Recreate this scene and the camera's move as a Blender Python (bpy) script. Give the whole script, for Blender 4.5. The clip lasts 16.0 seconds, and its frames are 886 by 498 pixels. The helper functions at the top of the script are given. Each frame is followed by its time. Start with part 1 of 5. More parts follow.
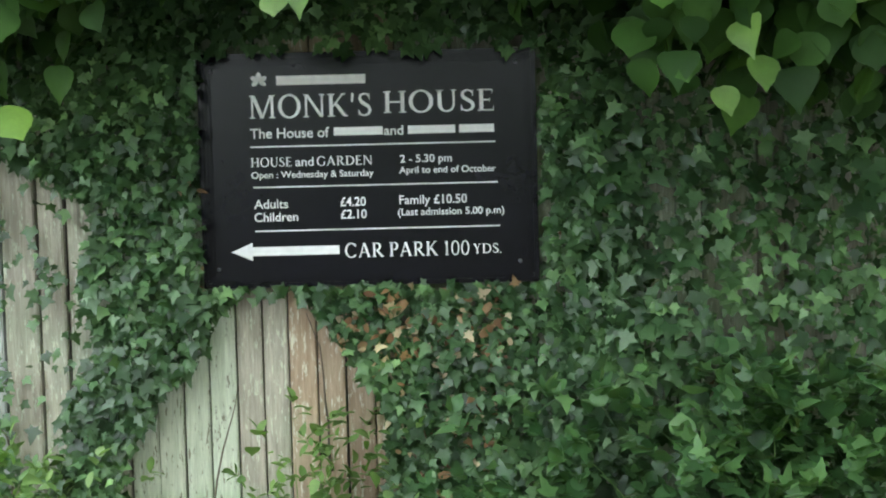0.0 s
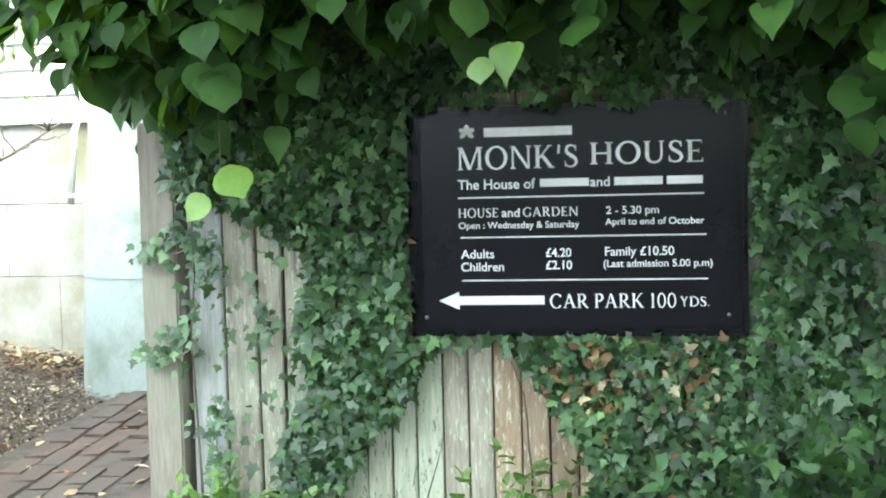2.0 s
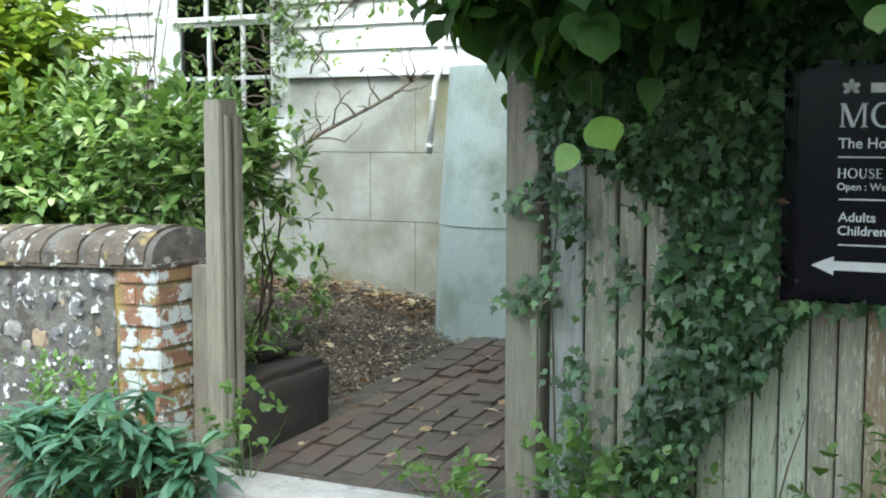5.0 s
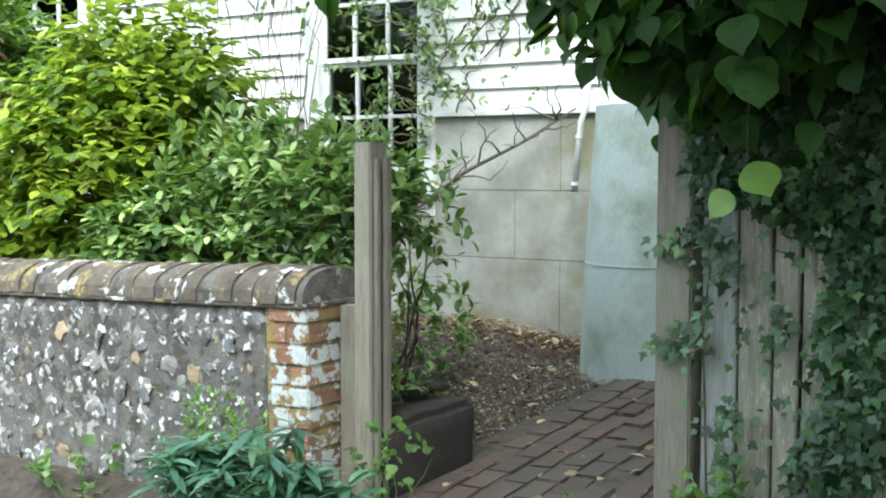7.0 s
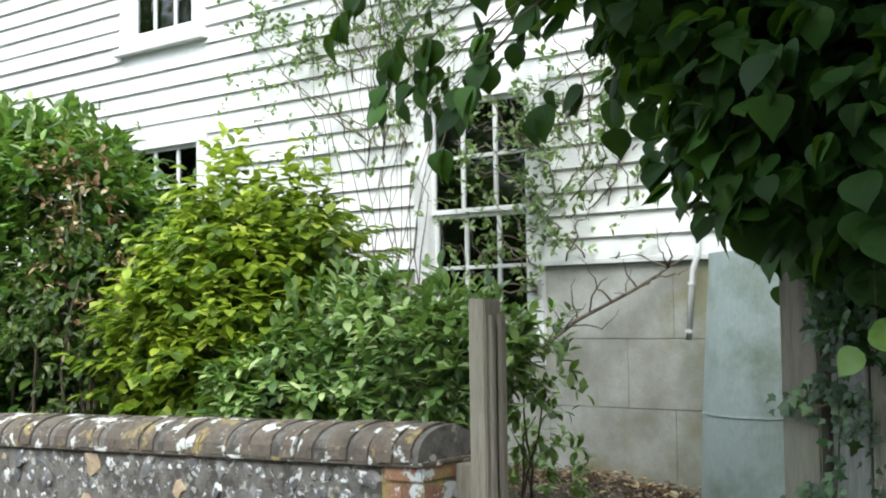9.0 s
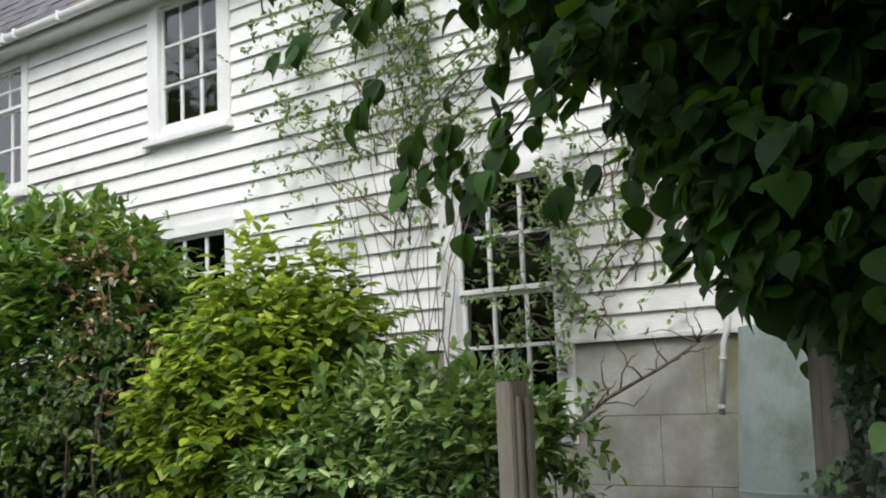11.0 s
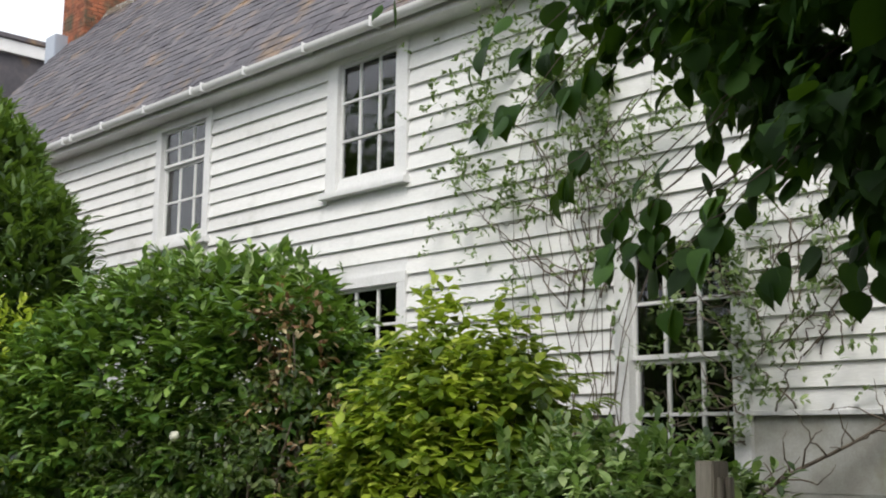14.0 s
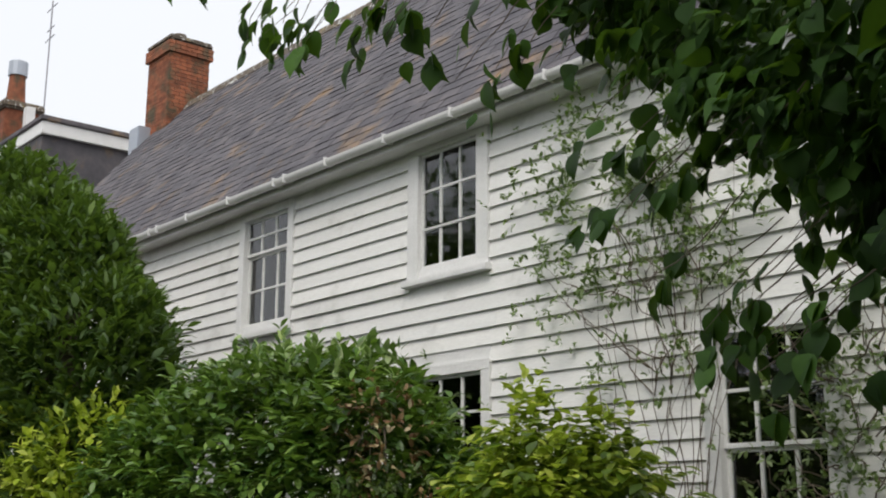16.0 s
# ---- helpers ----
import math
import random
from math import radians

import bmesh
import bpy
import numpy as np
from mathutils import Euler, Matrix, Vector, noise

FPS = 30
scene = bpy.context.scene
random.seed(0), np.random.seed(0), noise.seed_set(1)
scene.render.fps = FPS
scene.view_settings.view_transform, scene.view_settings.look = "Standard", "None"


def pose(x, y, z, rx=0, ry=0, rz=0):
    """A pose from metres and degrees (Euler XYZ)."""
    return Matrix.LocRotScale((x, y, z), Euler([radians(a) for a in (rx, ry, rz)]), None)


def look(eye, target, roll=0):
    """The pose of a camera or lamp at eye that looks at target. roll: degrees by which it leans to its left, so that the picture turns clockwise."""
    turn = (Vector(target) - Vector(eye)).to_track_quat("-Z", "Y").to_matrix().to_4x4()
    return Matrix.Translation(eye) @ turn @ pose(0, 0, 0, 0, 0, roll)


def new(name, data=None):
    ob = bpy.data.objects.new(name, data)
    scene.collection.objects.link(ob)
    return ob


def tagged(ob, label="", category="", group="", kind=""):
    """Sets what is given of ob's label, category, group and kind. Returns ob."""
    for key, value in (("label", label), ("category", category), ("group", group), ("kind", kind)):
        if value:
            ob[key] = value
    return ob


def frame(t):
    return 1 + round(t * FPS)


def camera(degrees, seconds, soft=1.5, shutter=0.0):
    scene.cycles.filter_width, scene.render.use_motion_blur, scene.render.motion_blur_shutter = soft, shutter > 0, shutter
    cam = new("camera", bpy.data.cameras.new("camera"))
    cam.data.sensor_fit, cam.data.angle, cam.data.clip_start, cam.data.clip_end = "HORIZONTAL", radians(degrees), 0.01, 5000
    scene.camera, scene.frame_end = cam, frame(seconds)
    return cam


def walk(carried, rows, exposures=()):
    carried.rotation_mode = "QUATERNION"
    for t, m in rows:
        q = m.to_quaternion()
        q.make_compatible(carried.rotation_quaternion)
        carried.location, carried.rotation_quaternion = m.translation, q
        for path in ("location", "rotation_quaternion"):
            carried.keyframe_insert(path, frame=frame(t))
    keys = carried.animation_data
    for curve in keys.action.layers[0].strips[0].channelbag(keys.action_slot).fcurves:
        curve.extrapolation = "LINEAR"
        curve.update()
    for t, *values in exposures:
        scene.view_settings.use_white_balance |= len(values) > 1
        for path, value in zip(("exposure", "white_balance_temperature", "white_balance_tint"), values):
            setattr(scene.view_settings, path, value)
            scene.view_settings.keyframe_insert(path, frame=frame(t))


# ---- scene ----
cam = camera(41.0, 16.0, soft=2.0)
PATH = [
    (0, (-0.073, -0.414, 1.399), (-0.077, 1.583, 1.291), -1.4),
    (0.5, (-0.085, -0.42, 1.396), (-0.092, 1.578, 1.305), -1.2),
    (1, (-0.104, -0.419, 1.464), (-0.155, 1.577, 1.347), -1.5),
    (1.5, (-0.024, -0.407, 1.56), (-0.275, 1.572, 1.414), -0.8),
    (2, (-0.053, -0.419, 1.571), (-0.41, 1.545, 1.454), -1.4),
    (2.5, (-0.086, -0.44, 1.576), (-0.581, 1.492, 1.438), -1.2),
    (3, (-0.097, -0.413, 1.549), (-0.708, 1.487, 1.413), -0.8),
    (3.5, (-0.109, -0.407, 1.56), (-0.82, 1.457, 1.42), -0.8),
    (4, (-0.122, -0.407, 1.556), (-0.914, 1.421, 1.375), -1.0),
    (4.2, (-0.134, -0.42, 1.555), (-0.946, 1.4, 1.383), -0.7),
    (6.3, (-0.154, -0.401, 1.578), (-1.165, 1.312, 1.375), 0.1),
    (6.5, (-0.158, -0.415, 1.58), (-1.193, 1.286, 1.391), 0.1),
    (7, (-0.173, -0.414, 1.592), (-1.264, 1.257, 1.464), 0.1),
    (7.5, (-0.189, -0.41, 1.602), (-1.313, 1.243, 1.531), -0.5),
    (8, (-0.198, -0.412, 1.617), (-1.365, 1.213, 1.611), -0.8),
    (8.5, (-0.199, -0.42, 1.63), (-1.401, 1.178, 1.689), -1.1),
    (9, (-0.203, -0.423, 1.643), (-1.438, 1.146, 1.755), -0.8),
    (9.2, (-0.2, -0.433, 1.647), (-1.444, 1.126, 1.795), -1.0),
    (11.5, (-0.181, -0.408, 1.678), (-1.446, 1.121, 1.926), -2.3),
    (12, (-0.193, -0.416, 1.705), (-1.473, 1.101, 1.956), -1.7),
    (12.5, (-0.234, -0.487, 1.715), (-1.551, 0.996, 1.98), -0.6),
    (13, (-0.26, -0.483, 1.727), (-1.636, 0.935, 2.038), -0.1),
    (13.5, (-0.277, -0.546, 1.737), (-1.691, 0.832, 2.052), 0.0),
    (14, (-0.305, -0.566, 1.735), (-1.741, 0.786, 2.065), 0.7),
    (14.5, (-0.321, -0.485, 1.715), (-1.787, 0.83, 2.067), 1.1),
    (15, (-0.312, -0.591, 1.742), (-1.789, 0.706, 2.11), 0.8),
    (15.5, (-0.305, -0.655, 1.785), (-1.78, 0.631, 2.2), 0.5),
    (16, (-0.312, -0.695, 1.832), (-1.81, 0.551, 2.284), 0.3),
]
walk(cam, [(t, look(eye, target, roll)) for t, eye, target, roll in PATH], exposures=[(0, 3.2, 6500, 3), (0.5, 3.58, 6450, 3), (1.5, 3.8, 6200, 4), (2.5, 3.25, 6050, 2), (3.5, 2.65, 6000, 2), (4.2, 2.4, 6000, 2), (6.3, 2.22, 6000, 2), (7.5, 2.0, 5950, 1), (9.2, 1.55, 6250, 6), (11.5, 0.88, 6550, 11), (14, 0.75, 6650, 11), (16, 0.3, 6750, 11)])

# ---------------------------------------------------------------- light
world = bpy.data.worlds.new("overcast_sky")
scene.world = world
world.use_nodes = True
wn, wl = world.node_tree.nodes, world.node_tree.links
sky = wn.new("ShaderNodeTexSky")
sky.sky_type, sky.sun_disc = "NISHITA", False
sky.sun_elevation, sky.sun_rotation = radians(46), radians(31)
sky.dust_density, sky.air_density = 6.0, 1.0
cloud = wn.new("ShaderNodeMix")
cloud.data_type = "RGBA"
cloud.inputs[0].default_value = 0.86
cloud.inputs[7].default_value = (7.6, 8.0, 8.6, 1)
wl.new(sky.outputs[0], cloud.inputs[6])
wl.new(cloud.outputs[2], wn["Background"].inputs[0])
wn["Background"].inputs[1].default_value = 0.11
sun = new("sun", bpy.data.lights.new("sun", "SUN"))
sun.data.energy, sun.data.angle, sun.data.color = 1.6, radians(35), (1.0, 0.97, 0.92)
sun.matrix_world = look((0, 0, 0), (-0.45, 0.75, -0.9))


# ---------------------------------------------------------------- materials
def nodes_of(name):
    m = bpy.data.materials.new(name)
    m.use_nodes = True
    nt = m.node_tree
    return m, nt.nodes, nt.links, nt.nodes["Principled BSDF"]


def coords(n, l, scale=(1, 1, 1)):
    tc, mp = n.new("ShaderNodeTexCoord"), n.new("ShaderNodeMapping")
    geo = n.new("ShaderNodeNewGeometry")
    l.new(geo.outputs["Position"], mp.inputs[0])
    mp.inputs["Scale"].default_value = scale
    return mp.outputs[0]


def noise_of(n, l, vec, scale, detail=5, rough=0.6):
    t = n.new("ShaderNodeTexNoise")
    t.inputs["Scale"].default_value, t.inputs["Detail"].default_value = scale, detail
    t.inputs["Roughness"].default_value = rough
    l.new(vec, t.inputs["Vector"])
    return t.outputs[0]


def ramp(n, l, fac, stops):
    r = n.new("ShaderNodeValToRGB")
    r.color_ramp.elements[0].position, r.color_ramp.elements[0].color = stops[0][0], (*stops[0][1], 1)
    r.color_ramp.elements[1].position, r.color_ramp.elements[1].color = stops[-1][0], (*stops[-1][1], 1)
    for p, c in stops[1:-1]:
        r.color_ramp.elements.new(p).color = (*c, 1)
    l.new(fac, r.inputs[0])
    return r.outputs[0]


def mixed(n, l, fac, a, b, mode="MIX"):
    m = n.new("ShaderNodeMix")
    m.data_type, m.blend_type = "RGBA", mode
    for sock, v in ((m.inputs[0], fac), (m.inputs[6], a), (m.inputs[7], b)):
        if isinstance(v, (int, float)):
            sock.default_value = v
        elif isinstance(v, tuple):
            sock.default_value = (*v, 1)
        else:
            l.new(v, sock)
    return m.outputs[2]


def bumped(n, l, p, height, strength=0.5, dist=0.01):
    b = n.new("ShaderNodeBump")
    b.inputs["Strength"].default_value, b.inputs["Distance"].default_value = strength, dist
    l.new(height, b.inputs["Height"])
    l.new(b.outputs[0], p.inputs["Normal"])


def mask_of(n, l, fac, lo, hi):
    m = n.new("ShaderNodeMapRange")
    m.inputs[1].default_value, m.inputs[2].default_value = lo, hi
    l.new(fac, m.inputs[0])
    return m.outputs[0]


def picks(n, l):
    """A random value for each object and each loose piece of a mesh."""
    o, g, a = n.new("ShaderNodeObjectInfo"), n.new("ShaderNodeNewGeometry"), n.new("ShaderNodeMath")
    f = n.new("ShaderNodeMath")
    a.operation, f.operation = "ADD", "FRACT"
    l.new(o.outputs["Random"], a.inputs[0])
    l.new(g.outputs["Random Per Island"], a.inputs[1])
    l.new(a.outputs[0], f.inputs[0])
    return f.outputs[0]


def surface(name, stops, scale=6, rough=0.8, bump=0.3, bump_scale=60, stretch=(1, 1, 1), stain=None, stain_at=(0.5, 0.7), stain_scale=1.5, piece=0.0, dist=0.006, metal=0.0):
    m, n, l, p = nodes_of(name)
    v = coords(n, l, stretch)
    flat = coords(n, l)
    c = ramp(n, l, noise_of(n, l, v, scale), stops)
    if stain:
        c = mixed(n, l, mask_of(n, l, noise_of(n, l, flat, stain_scale), *stain_at), c, stain)
    fine = noise_of(n, l, v, bump_scale, 6, 0.7)
    c = mixed(n, l, 0.35, c, ramp(n, l, fine, [(0.25, (0.45, 0.45, 0.45)), (0.75, (1.15, 1.15, 1.15))]), "MULTIPLY")
    if piece:
        c = mixed(n, l, piece, c, ramp(n, l, picks(n, l), [(0.0, (0.35, 0.33, 0.32)), (0.5, (0.9, 0.9, 0.9)), (1.0, (1.3, 1.2, 1.1))]), "MULTIPLY")
    l.new(c, p.inputs["Base Color"])
    p.inputs["Roughness"].default_value, p.inputs["Metallic"].default_value = rough, metal
    bumped(n, l, p, fine, bump, dist)
    return m


def leafy(name, stops, rough=0.45, through_light=0.35, vein=0.25, tint=(0.35, 0.6, 0.05), gloss=0.4):
    m, n, l, p = nodes_of(name)
    v = coords(n, l)
    c = ramp(n, l, picks(n, l), stops)
    c = mixed(n, l, vein, c, ramp(n, l, noise_of(n, l, v, 45, 3), [(0.3, (0.5, 0.55, 0.5)), (0.7, (1.3, 1.3, 1.1))]), "MULTIPLY")
    c = mixed(n, l, 0.85, c, ramp(n, l, noise_of(n, l, v, 3.4, 3), [(0.32, (0.5, 0.52, 0.55)), (0.5, (0.95, 0.95, 0.95)), (0.68, (1.5, 1.42, 1.25))]), "MULTIPLY")
    l.new(c, p.inputs["Base Color"])
    p.inputs["Roughness"].default_value = rough
    bumped(n, l, p, noise_of(n, l, v, 90, 2), 0.25, 0.003)
    p.inputs["Specular IOR Level"].default_value = gloss
    tr, mx = n.new("ShaderNodeBsdfTranslucent"), n.new("ShaderNodeMixShader")
    l.new(mixed(n, l, 0.5, c, tint), tr.inputs[0])
    mx.inputs[0].default_value = through_light
    l.new(p.outputs[0], mx.inputs[1])
    l.new(tr.outputs[0], mx.inputs[2])
    l.new(mx.outputs[0], n["Material Output"].inputs[0])
    return m


def plain(name, colour, rough=0.5, metal=0.0):
    m, n, l, p = nodes_of(name)
    v = coords(n, l)
    l.new(mixed(n, l, 0.2, colour, ramp(n, l, noise_of(n, l, v, 40), [(0.3, (0.5, 0.5, 0.5)), (0.7, (1.2, 1.2, 1.2))]), "MULTIPLY"), p.inputs[0])
    p.inputs["Roughness"].default_value, p.inputs["Metallic"].default_value = rough, metal
    return m


def glass_material():
    m, n, l, p = nodes_of("window_glass")
    t, g, mx, fr = n.new("ShaderNodeBsdfTransparent"), n.new("ShaderNodeBsdfGlossy"), n.new("ShaderNodeMixShader"), n.new("ShaderNodeFresnel")
    t.inputs[0].default_value = (0.8, 0.85, 0.82, 1)
    g.inputs["Roughness"].default_value = 0.02
    fr.inputs[0].default_value = 1.9
    b = n.new("ShaderNodeBump")
    b.inputs["Strength"].default_value, b.inputs["Distance"].default_value = 0.08, 0.01
    l.new(noise_of(n, l, coords(n, l), 5, 2), b.inputs["Height"])
    l.new(b.outputs[0], g.inputs["Normal"])
    l.new(fr.outputs[0], mx.inputs[0])
    l.new(t.outputs[0], mx.inputs[1])
    l.new(g.outputs[0], mx.inputs[2])
    l.new(mx.outputs[0], n["Material Output"].inputs[0])
    return m


def fence_wood_material(name, body, green, bare, flaking):
    """Weathered boards: grey wood, green algae and flaking old paint."""
    m, n, l, p = nodes_of(name)
    v, flat = coords(n, l, (9, 9, 0.9)), coords(n, l)
    c = ramp(n, l, noise_of(n, l, v, 6, 8, 0.65), body)
    c = mixed(n, l, mask_of(n, l, noise_of(n, l, flat, 2.3), 0.45, 0.7), c, green)
    chips = noise_of(n, l, coords(n, l, (30, 30, 7)), 3.0, 6, 0.7)
    c = mixed(n, l, mask_of(n, l, chips, flaking, flaking + 0.05), c, bare)
    c = mixed(n, l, 0.55, c, ramp(n, l, picks(n, l), [(0, (0.55, 0.5, 0.45)), (0.5, (0.95, 0.95, 0.9)), (1, (1.25, 1.25, 1.15))]), "MULTIPLY")
    grain = noise_of(n, l, coords(n, l, (40, 40, 2)), 5, 6, 0.7)
    c = mixed(n, l, 0.5, c, ramp(n, l, grain, [(0.3, (0.4, 0.38, 0.36)), (0.65, (1.1, 1.1, 1.1))]), "MULTIPLY")
    l.new(c, p.inputs[0])
    p.inputs["Roughness"].default_value = 0.85
    bumped(n, l, p, grain, 0.5, 0.006)
    return m


def lichened(name, stops, lichen, lichen2, lo=0.56, lo2=0.6, scale=8, bump=0.6, piece=0.4):
    """Masonry with crusts of white and orange lichen."""
    m, n, l, p = nodes_of(name)
    v = coords(n, l)
    c = ramp(n, l, noise_of(n, l, v, 14, 6), stops)
    c = mixed(n, l, piece, c, ramp(n, l, picks(n, l), [(0, (0.5, 0.45, 0.42)), (0.5, (0.9, 0.9, 0.9)), (1, (1.3, 1.2, 1.1))]), "MULTIPLY")
    c = mixed(n, l, mask_of(n, l, noise_of(n, l, v, scale * 0.8, 7, 0.65), lo2, lo2 + 0.06), c, lichen2)
    shifted = n.new("ShaderNodeVectorMath")
    shifted.inputs[1].default_value = (7.3, 2.1, 4.4)
    l.new(v, shifted.inputs[0])
    c = mixed(n, l, mask_of(n, l, noise_of(n, l, shifted.outputs[0], scale, 6, 0.6), lo, lo + 0.04), c, lichen)
    fine = noise_of(n, l, v, 70, 6, 0.7)
    c = mixed(n, l, 0.5, c, ramp(n, l, fine, [(0.3, (0.5, 0.5, 0.5)), (0.7, (1.15, 1.15, 1.15))]), "MULTIPLY")
    l.new(c, p.inputs[0])
    p.inputs["Roughness"].default_value = 0.92
    bumped(n, l, p, fine, bump, 0.01)
    return m


M_SIGN = surface("black_sign_paint", [(0.3, (0.003, 0.003, 0.006)), (0.7, (0.005, 0.005, 0.010))], 3, 0.22, 0.03, 30)
M_SIGN.node_tree.nodes["Principled BSDF"].inputs["Specular IOR Level"].default_value = 0.22
M_WHITE_INK = plain("white_sign_paint", (0.88, 0.88, 0.87), 0.5)
M_SCREW = plain("dull_steel", (0.25, 0.25, 0.27), 0.4, 0.9)
M_FENCE = fence_wood_material("weathered_fence_wood", [(0.3, (0.28, 0.255, 0.21)), (0.6, (0.50, 0.46, 0.39))], (0.34, 0.40, 0.29), (0.62, 0.66, 0.54), 0.56)
M_FENCE_GREY = fence_wood_material("grey_white_fence_wood", [(0.3, (0.36, 0.37, 0.37)), (0.6, (0.55, 0.56, 0.56))], (0.38, 0.42, 0.37), (0.25, 0.23, 0.2), 0.62)
M_FENCE_PALE = fence_wood_material("pale_green_fence_wood", [(0.3, (0.54, 0.60, 0.46)), (0.6, (0.74, 0.80, 0.66))], (0.50, 0.62, 0.44), (0.22, 0.2, 0.14), 0.57)
M_FENCE_BROWN = fence_wood_material("brown_fence_wood", [(0.3, (0.30, 0.20, 0.135)), (0.6, (0.46, 0.35, 0.26))], (0.42, 0.37, 0.26), (0.66, 0.63, 0.54), 0.56)
M_POST = fence_wood_material("grey_post_wood", [(0.3, (0.19, 0.168, 0.14)), (0.6, (0.30, 0.268, 0.225))], (0.28, 0.28, 0.22), (0.13, 0.115, 0.1), 0.66)
M_BOARD = surface("white_board_paint", [(0.3, (0.80, 0.80, 0.78)), (0.7, (0.88, 0.88, 0.86))], 3, 0.55, 0.15, 50, (0.3, 1, 3), (0.60, 0.60, 0.57), (0.58, 0.8), 2.2, 0.12)
M_TRIM = surface("white_joinery_paint", [(0.3, (0.76, 0.76, 0.75)), (0.7, (0.84, 0.84, 0.83))], 4, 0.4, 0.08, 60, (1, 1, 1), (0.62, 0.62, 0.6), (0.6, 0.85), 3)
M_RENDER = surface("stained_render", [(0.3, (0.27, 0.26, 0.22)), (0.5, (0.39, 0.385, 0.34)), (0.7, (0.54, 0.55, 0.52))], 2.6, 0.85, 0.25, 90, (1, 1, 1), (0.25, 0.235, 0.12), (0.45, 0.68), 1.7)
M_TANK = surface("pale_green_tank_paint", [(0.3, (0.40, 0.47, 0.44)), (0.7, (0.50, 0.575, 0.545))], 2.5, 0.45, 0.1, 80, (1, 1, 0.4), (0.26, 0.31, 0.24), (0.5, 0.72), 3)
M_PIPE = plain("white_pipe_paint", (0.7, 0.7, 0.68), 0.4)
M_GLASS = glass_material()
M_CURTAIN = plain("grey_net_curtain", (0.5, 0.5, 0.52), 0.9)
M_ROOM = plain("room_shade", (0.035, 0.03, 0.028), 0.9)
M_SLATE = surface("grey_slate", [(0.3, (0.065, 0.062, 0.075)), (0.55, (0.115, 0.108, 0.122)), (0.75, (0.18, 0.16, 0.16))], 2.5, 0.75, 0.35, 40, (1, 1, 1), (0.29, 0.19, 0.10), (0.57, 0.76), 1.6, 0.45)
M_BRICK_CHIMNEY = surface("orange_chimney_brick", [(0.3, (0.22, 0.07, 0.035)), (0.7, (0.42, 0.15, 0.075))], 9, 0.9, 0.4, 50, (1, 1, 1), (0.11, 0.09, 0.055), (0.47, 0.66), 3, 0.5)
M_LEAD = plain("pale_lead", (0.42, 0.46, 0.52), 0.5, 0.3)
M_BRICK_PATH = surface("worn_path_brick", [(0.3, (0.088, 0.06, 0.05)), (0.7, (0.16, 0.098, 0.078))], 7, 0.85, 0.5, 70, (1, 1, 1), (0.10, 0.084, 0.067), (0.38, 0.6), 2.0, 0.3)
M_SAND = surface("dark_joint_soil", [(0.3, (0.05, 0.042, 0.034)), (0.7, (0.12, 0.10, 0.078))], 20, 0.95, 0.5, 120)
M_SOIL = surface("leaf_mulch_soil", [(0.3, (0.045, 0.034, 0.026)), (0.7, (0.12, 0.095, 0.07))], 25, 0.95, 0.8, 120, dist=0.02)
M_CHIP = leafy("bark_chip", [(0, (0.08, 0.058, 0.043)), (0.5, (0.18, 0.135, 0.10)), (0.8, (0.28, 0.225, 0.17)), (1, (0.50, 0.45, 0.36))], 0.9, 0.0, 0.3)
M_DEAD = leafy("dead_leaf", [(0, (0.12, 0.055, 0.028)), (0.55, (0.29, 0.18, 0.09)), (1, (0.60, 0.52, 0.34))], 0.7, 0.2, 0.3, (0.5, 0.25, 0.1))
M_ROAD = surface("grey_lane_asphalt", [(0.3, (0.05, 0.05, 0.05)), (0.7, (0.085, 0.083, 0.08))], 12, 0.9, 0.5, 150)
M_VERGE = surface("lane_edge_earth", [(0.3, (0.06, 0.055, 0.04)), (0.7, (0.13, 0.12, 0.08))], 15, 0.95, 0.6, 100, dist=0.015)
M_STEP = lichened("pale_step_stone", [(0.3, (0.38, 0.37, 0.35)), (0.7, (0.52, 0.51, 0.49))], (0.6, 0.6, 0.58), (0.2, 0.2, 0.18), 0.62, 0.64)
# kerb stones, and the near-black sheets behind the fence planks
M_STONE = lichened("dark_stone_and_gap_sheet", [(0.3, (0.02, 0.016, 0.013)), (0.7, (0.045, 0.036, 0.028))], (0.07, 0.068, 0.05), (0.035, 0.042, 0.02), 0.68, 0.6)
M_MORTAR = lichened("grey_flint_mortar", [(0.3, (0.115, 0.105, 0.095)), (0.7, (0.22, 0.205, 0.185))], (0.42, 0.41, 0.37), (0.085, 0.076, 0.066), 0.60, 0.51, 15, 1.0)
M_QUOIN_BED = lichened("lichened_yellow_mortar", [(0.3, (0.2, 0.165, 0.10)), (0.7, (0.33, 0.27, 0.15))], (0.5, 0.5, 0.46), (0.36, 0.26, 0.09), 0.56, 0.52, 14, 0.9)
M_FLINT = lichened("knapped_flint", [(0.25, (0.07, 0.07, 0.08)), (0.5, (0.17, 0.17, 0.178)), (0.75, (0.36, 0.35, 0.335))], (0.66, 0.66, 0.65), (0.22, 0.2, 0.15), 0.55, 0.64, 26, 0.5, 0.75)
M_FLINT_WARM = lichened("rusty_flint", [(0.3, (0.30, 0.22, 0.14)), (0.7, (0.46, 0.36, 0.25))], (0.6, 0.5, 0.36), (0.3, 0.22, 0.14), 0.65, 0.66, 11, 0.5, 0.3)
M_COPING = lichened("coping_brick", [(0.3, (0.09, 0.074, 0.058)), (0.7, (0.175, 0.145, 0.115))], (0.66, 0.67, 0.64), (0.30, 0.23, 0.10), 0.575, 0.58, 11, 0.8)
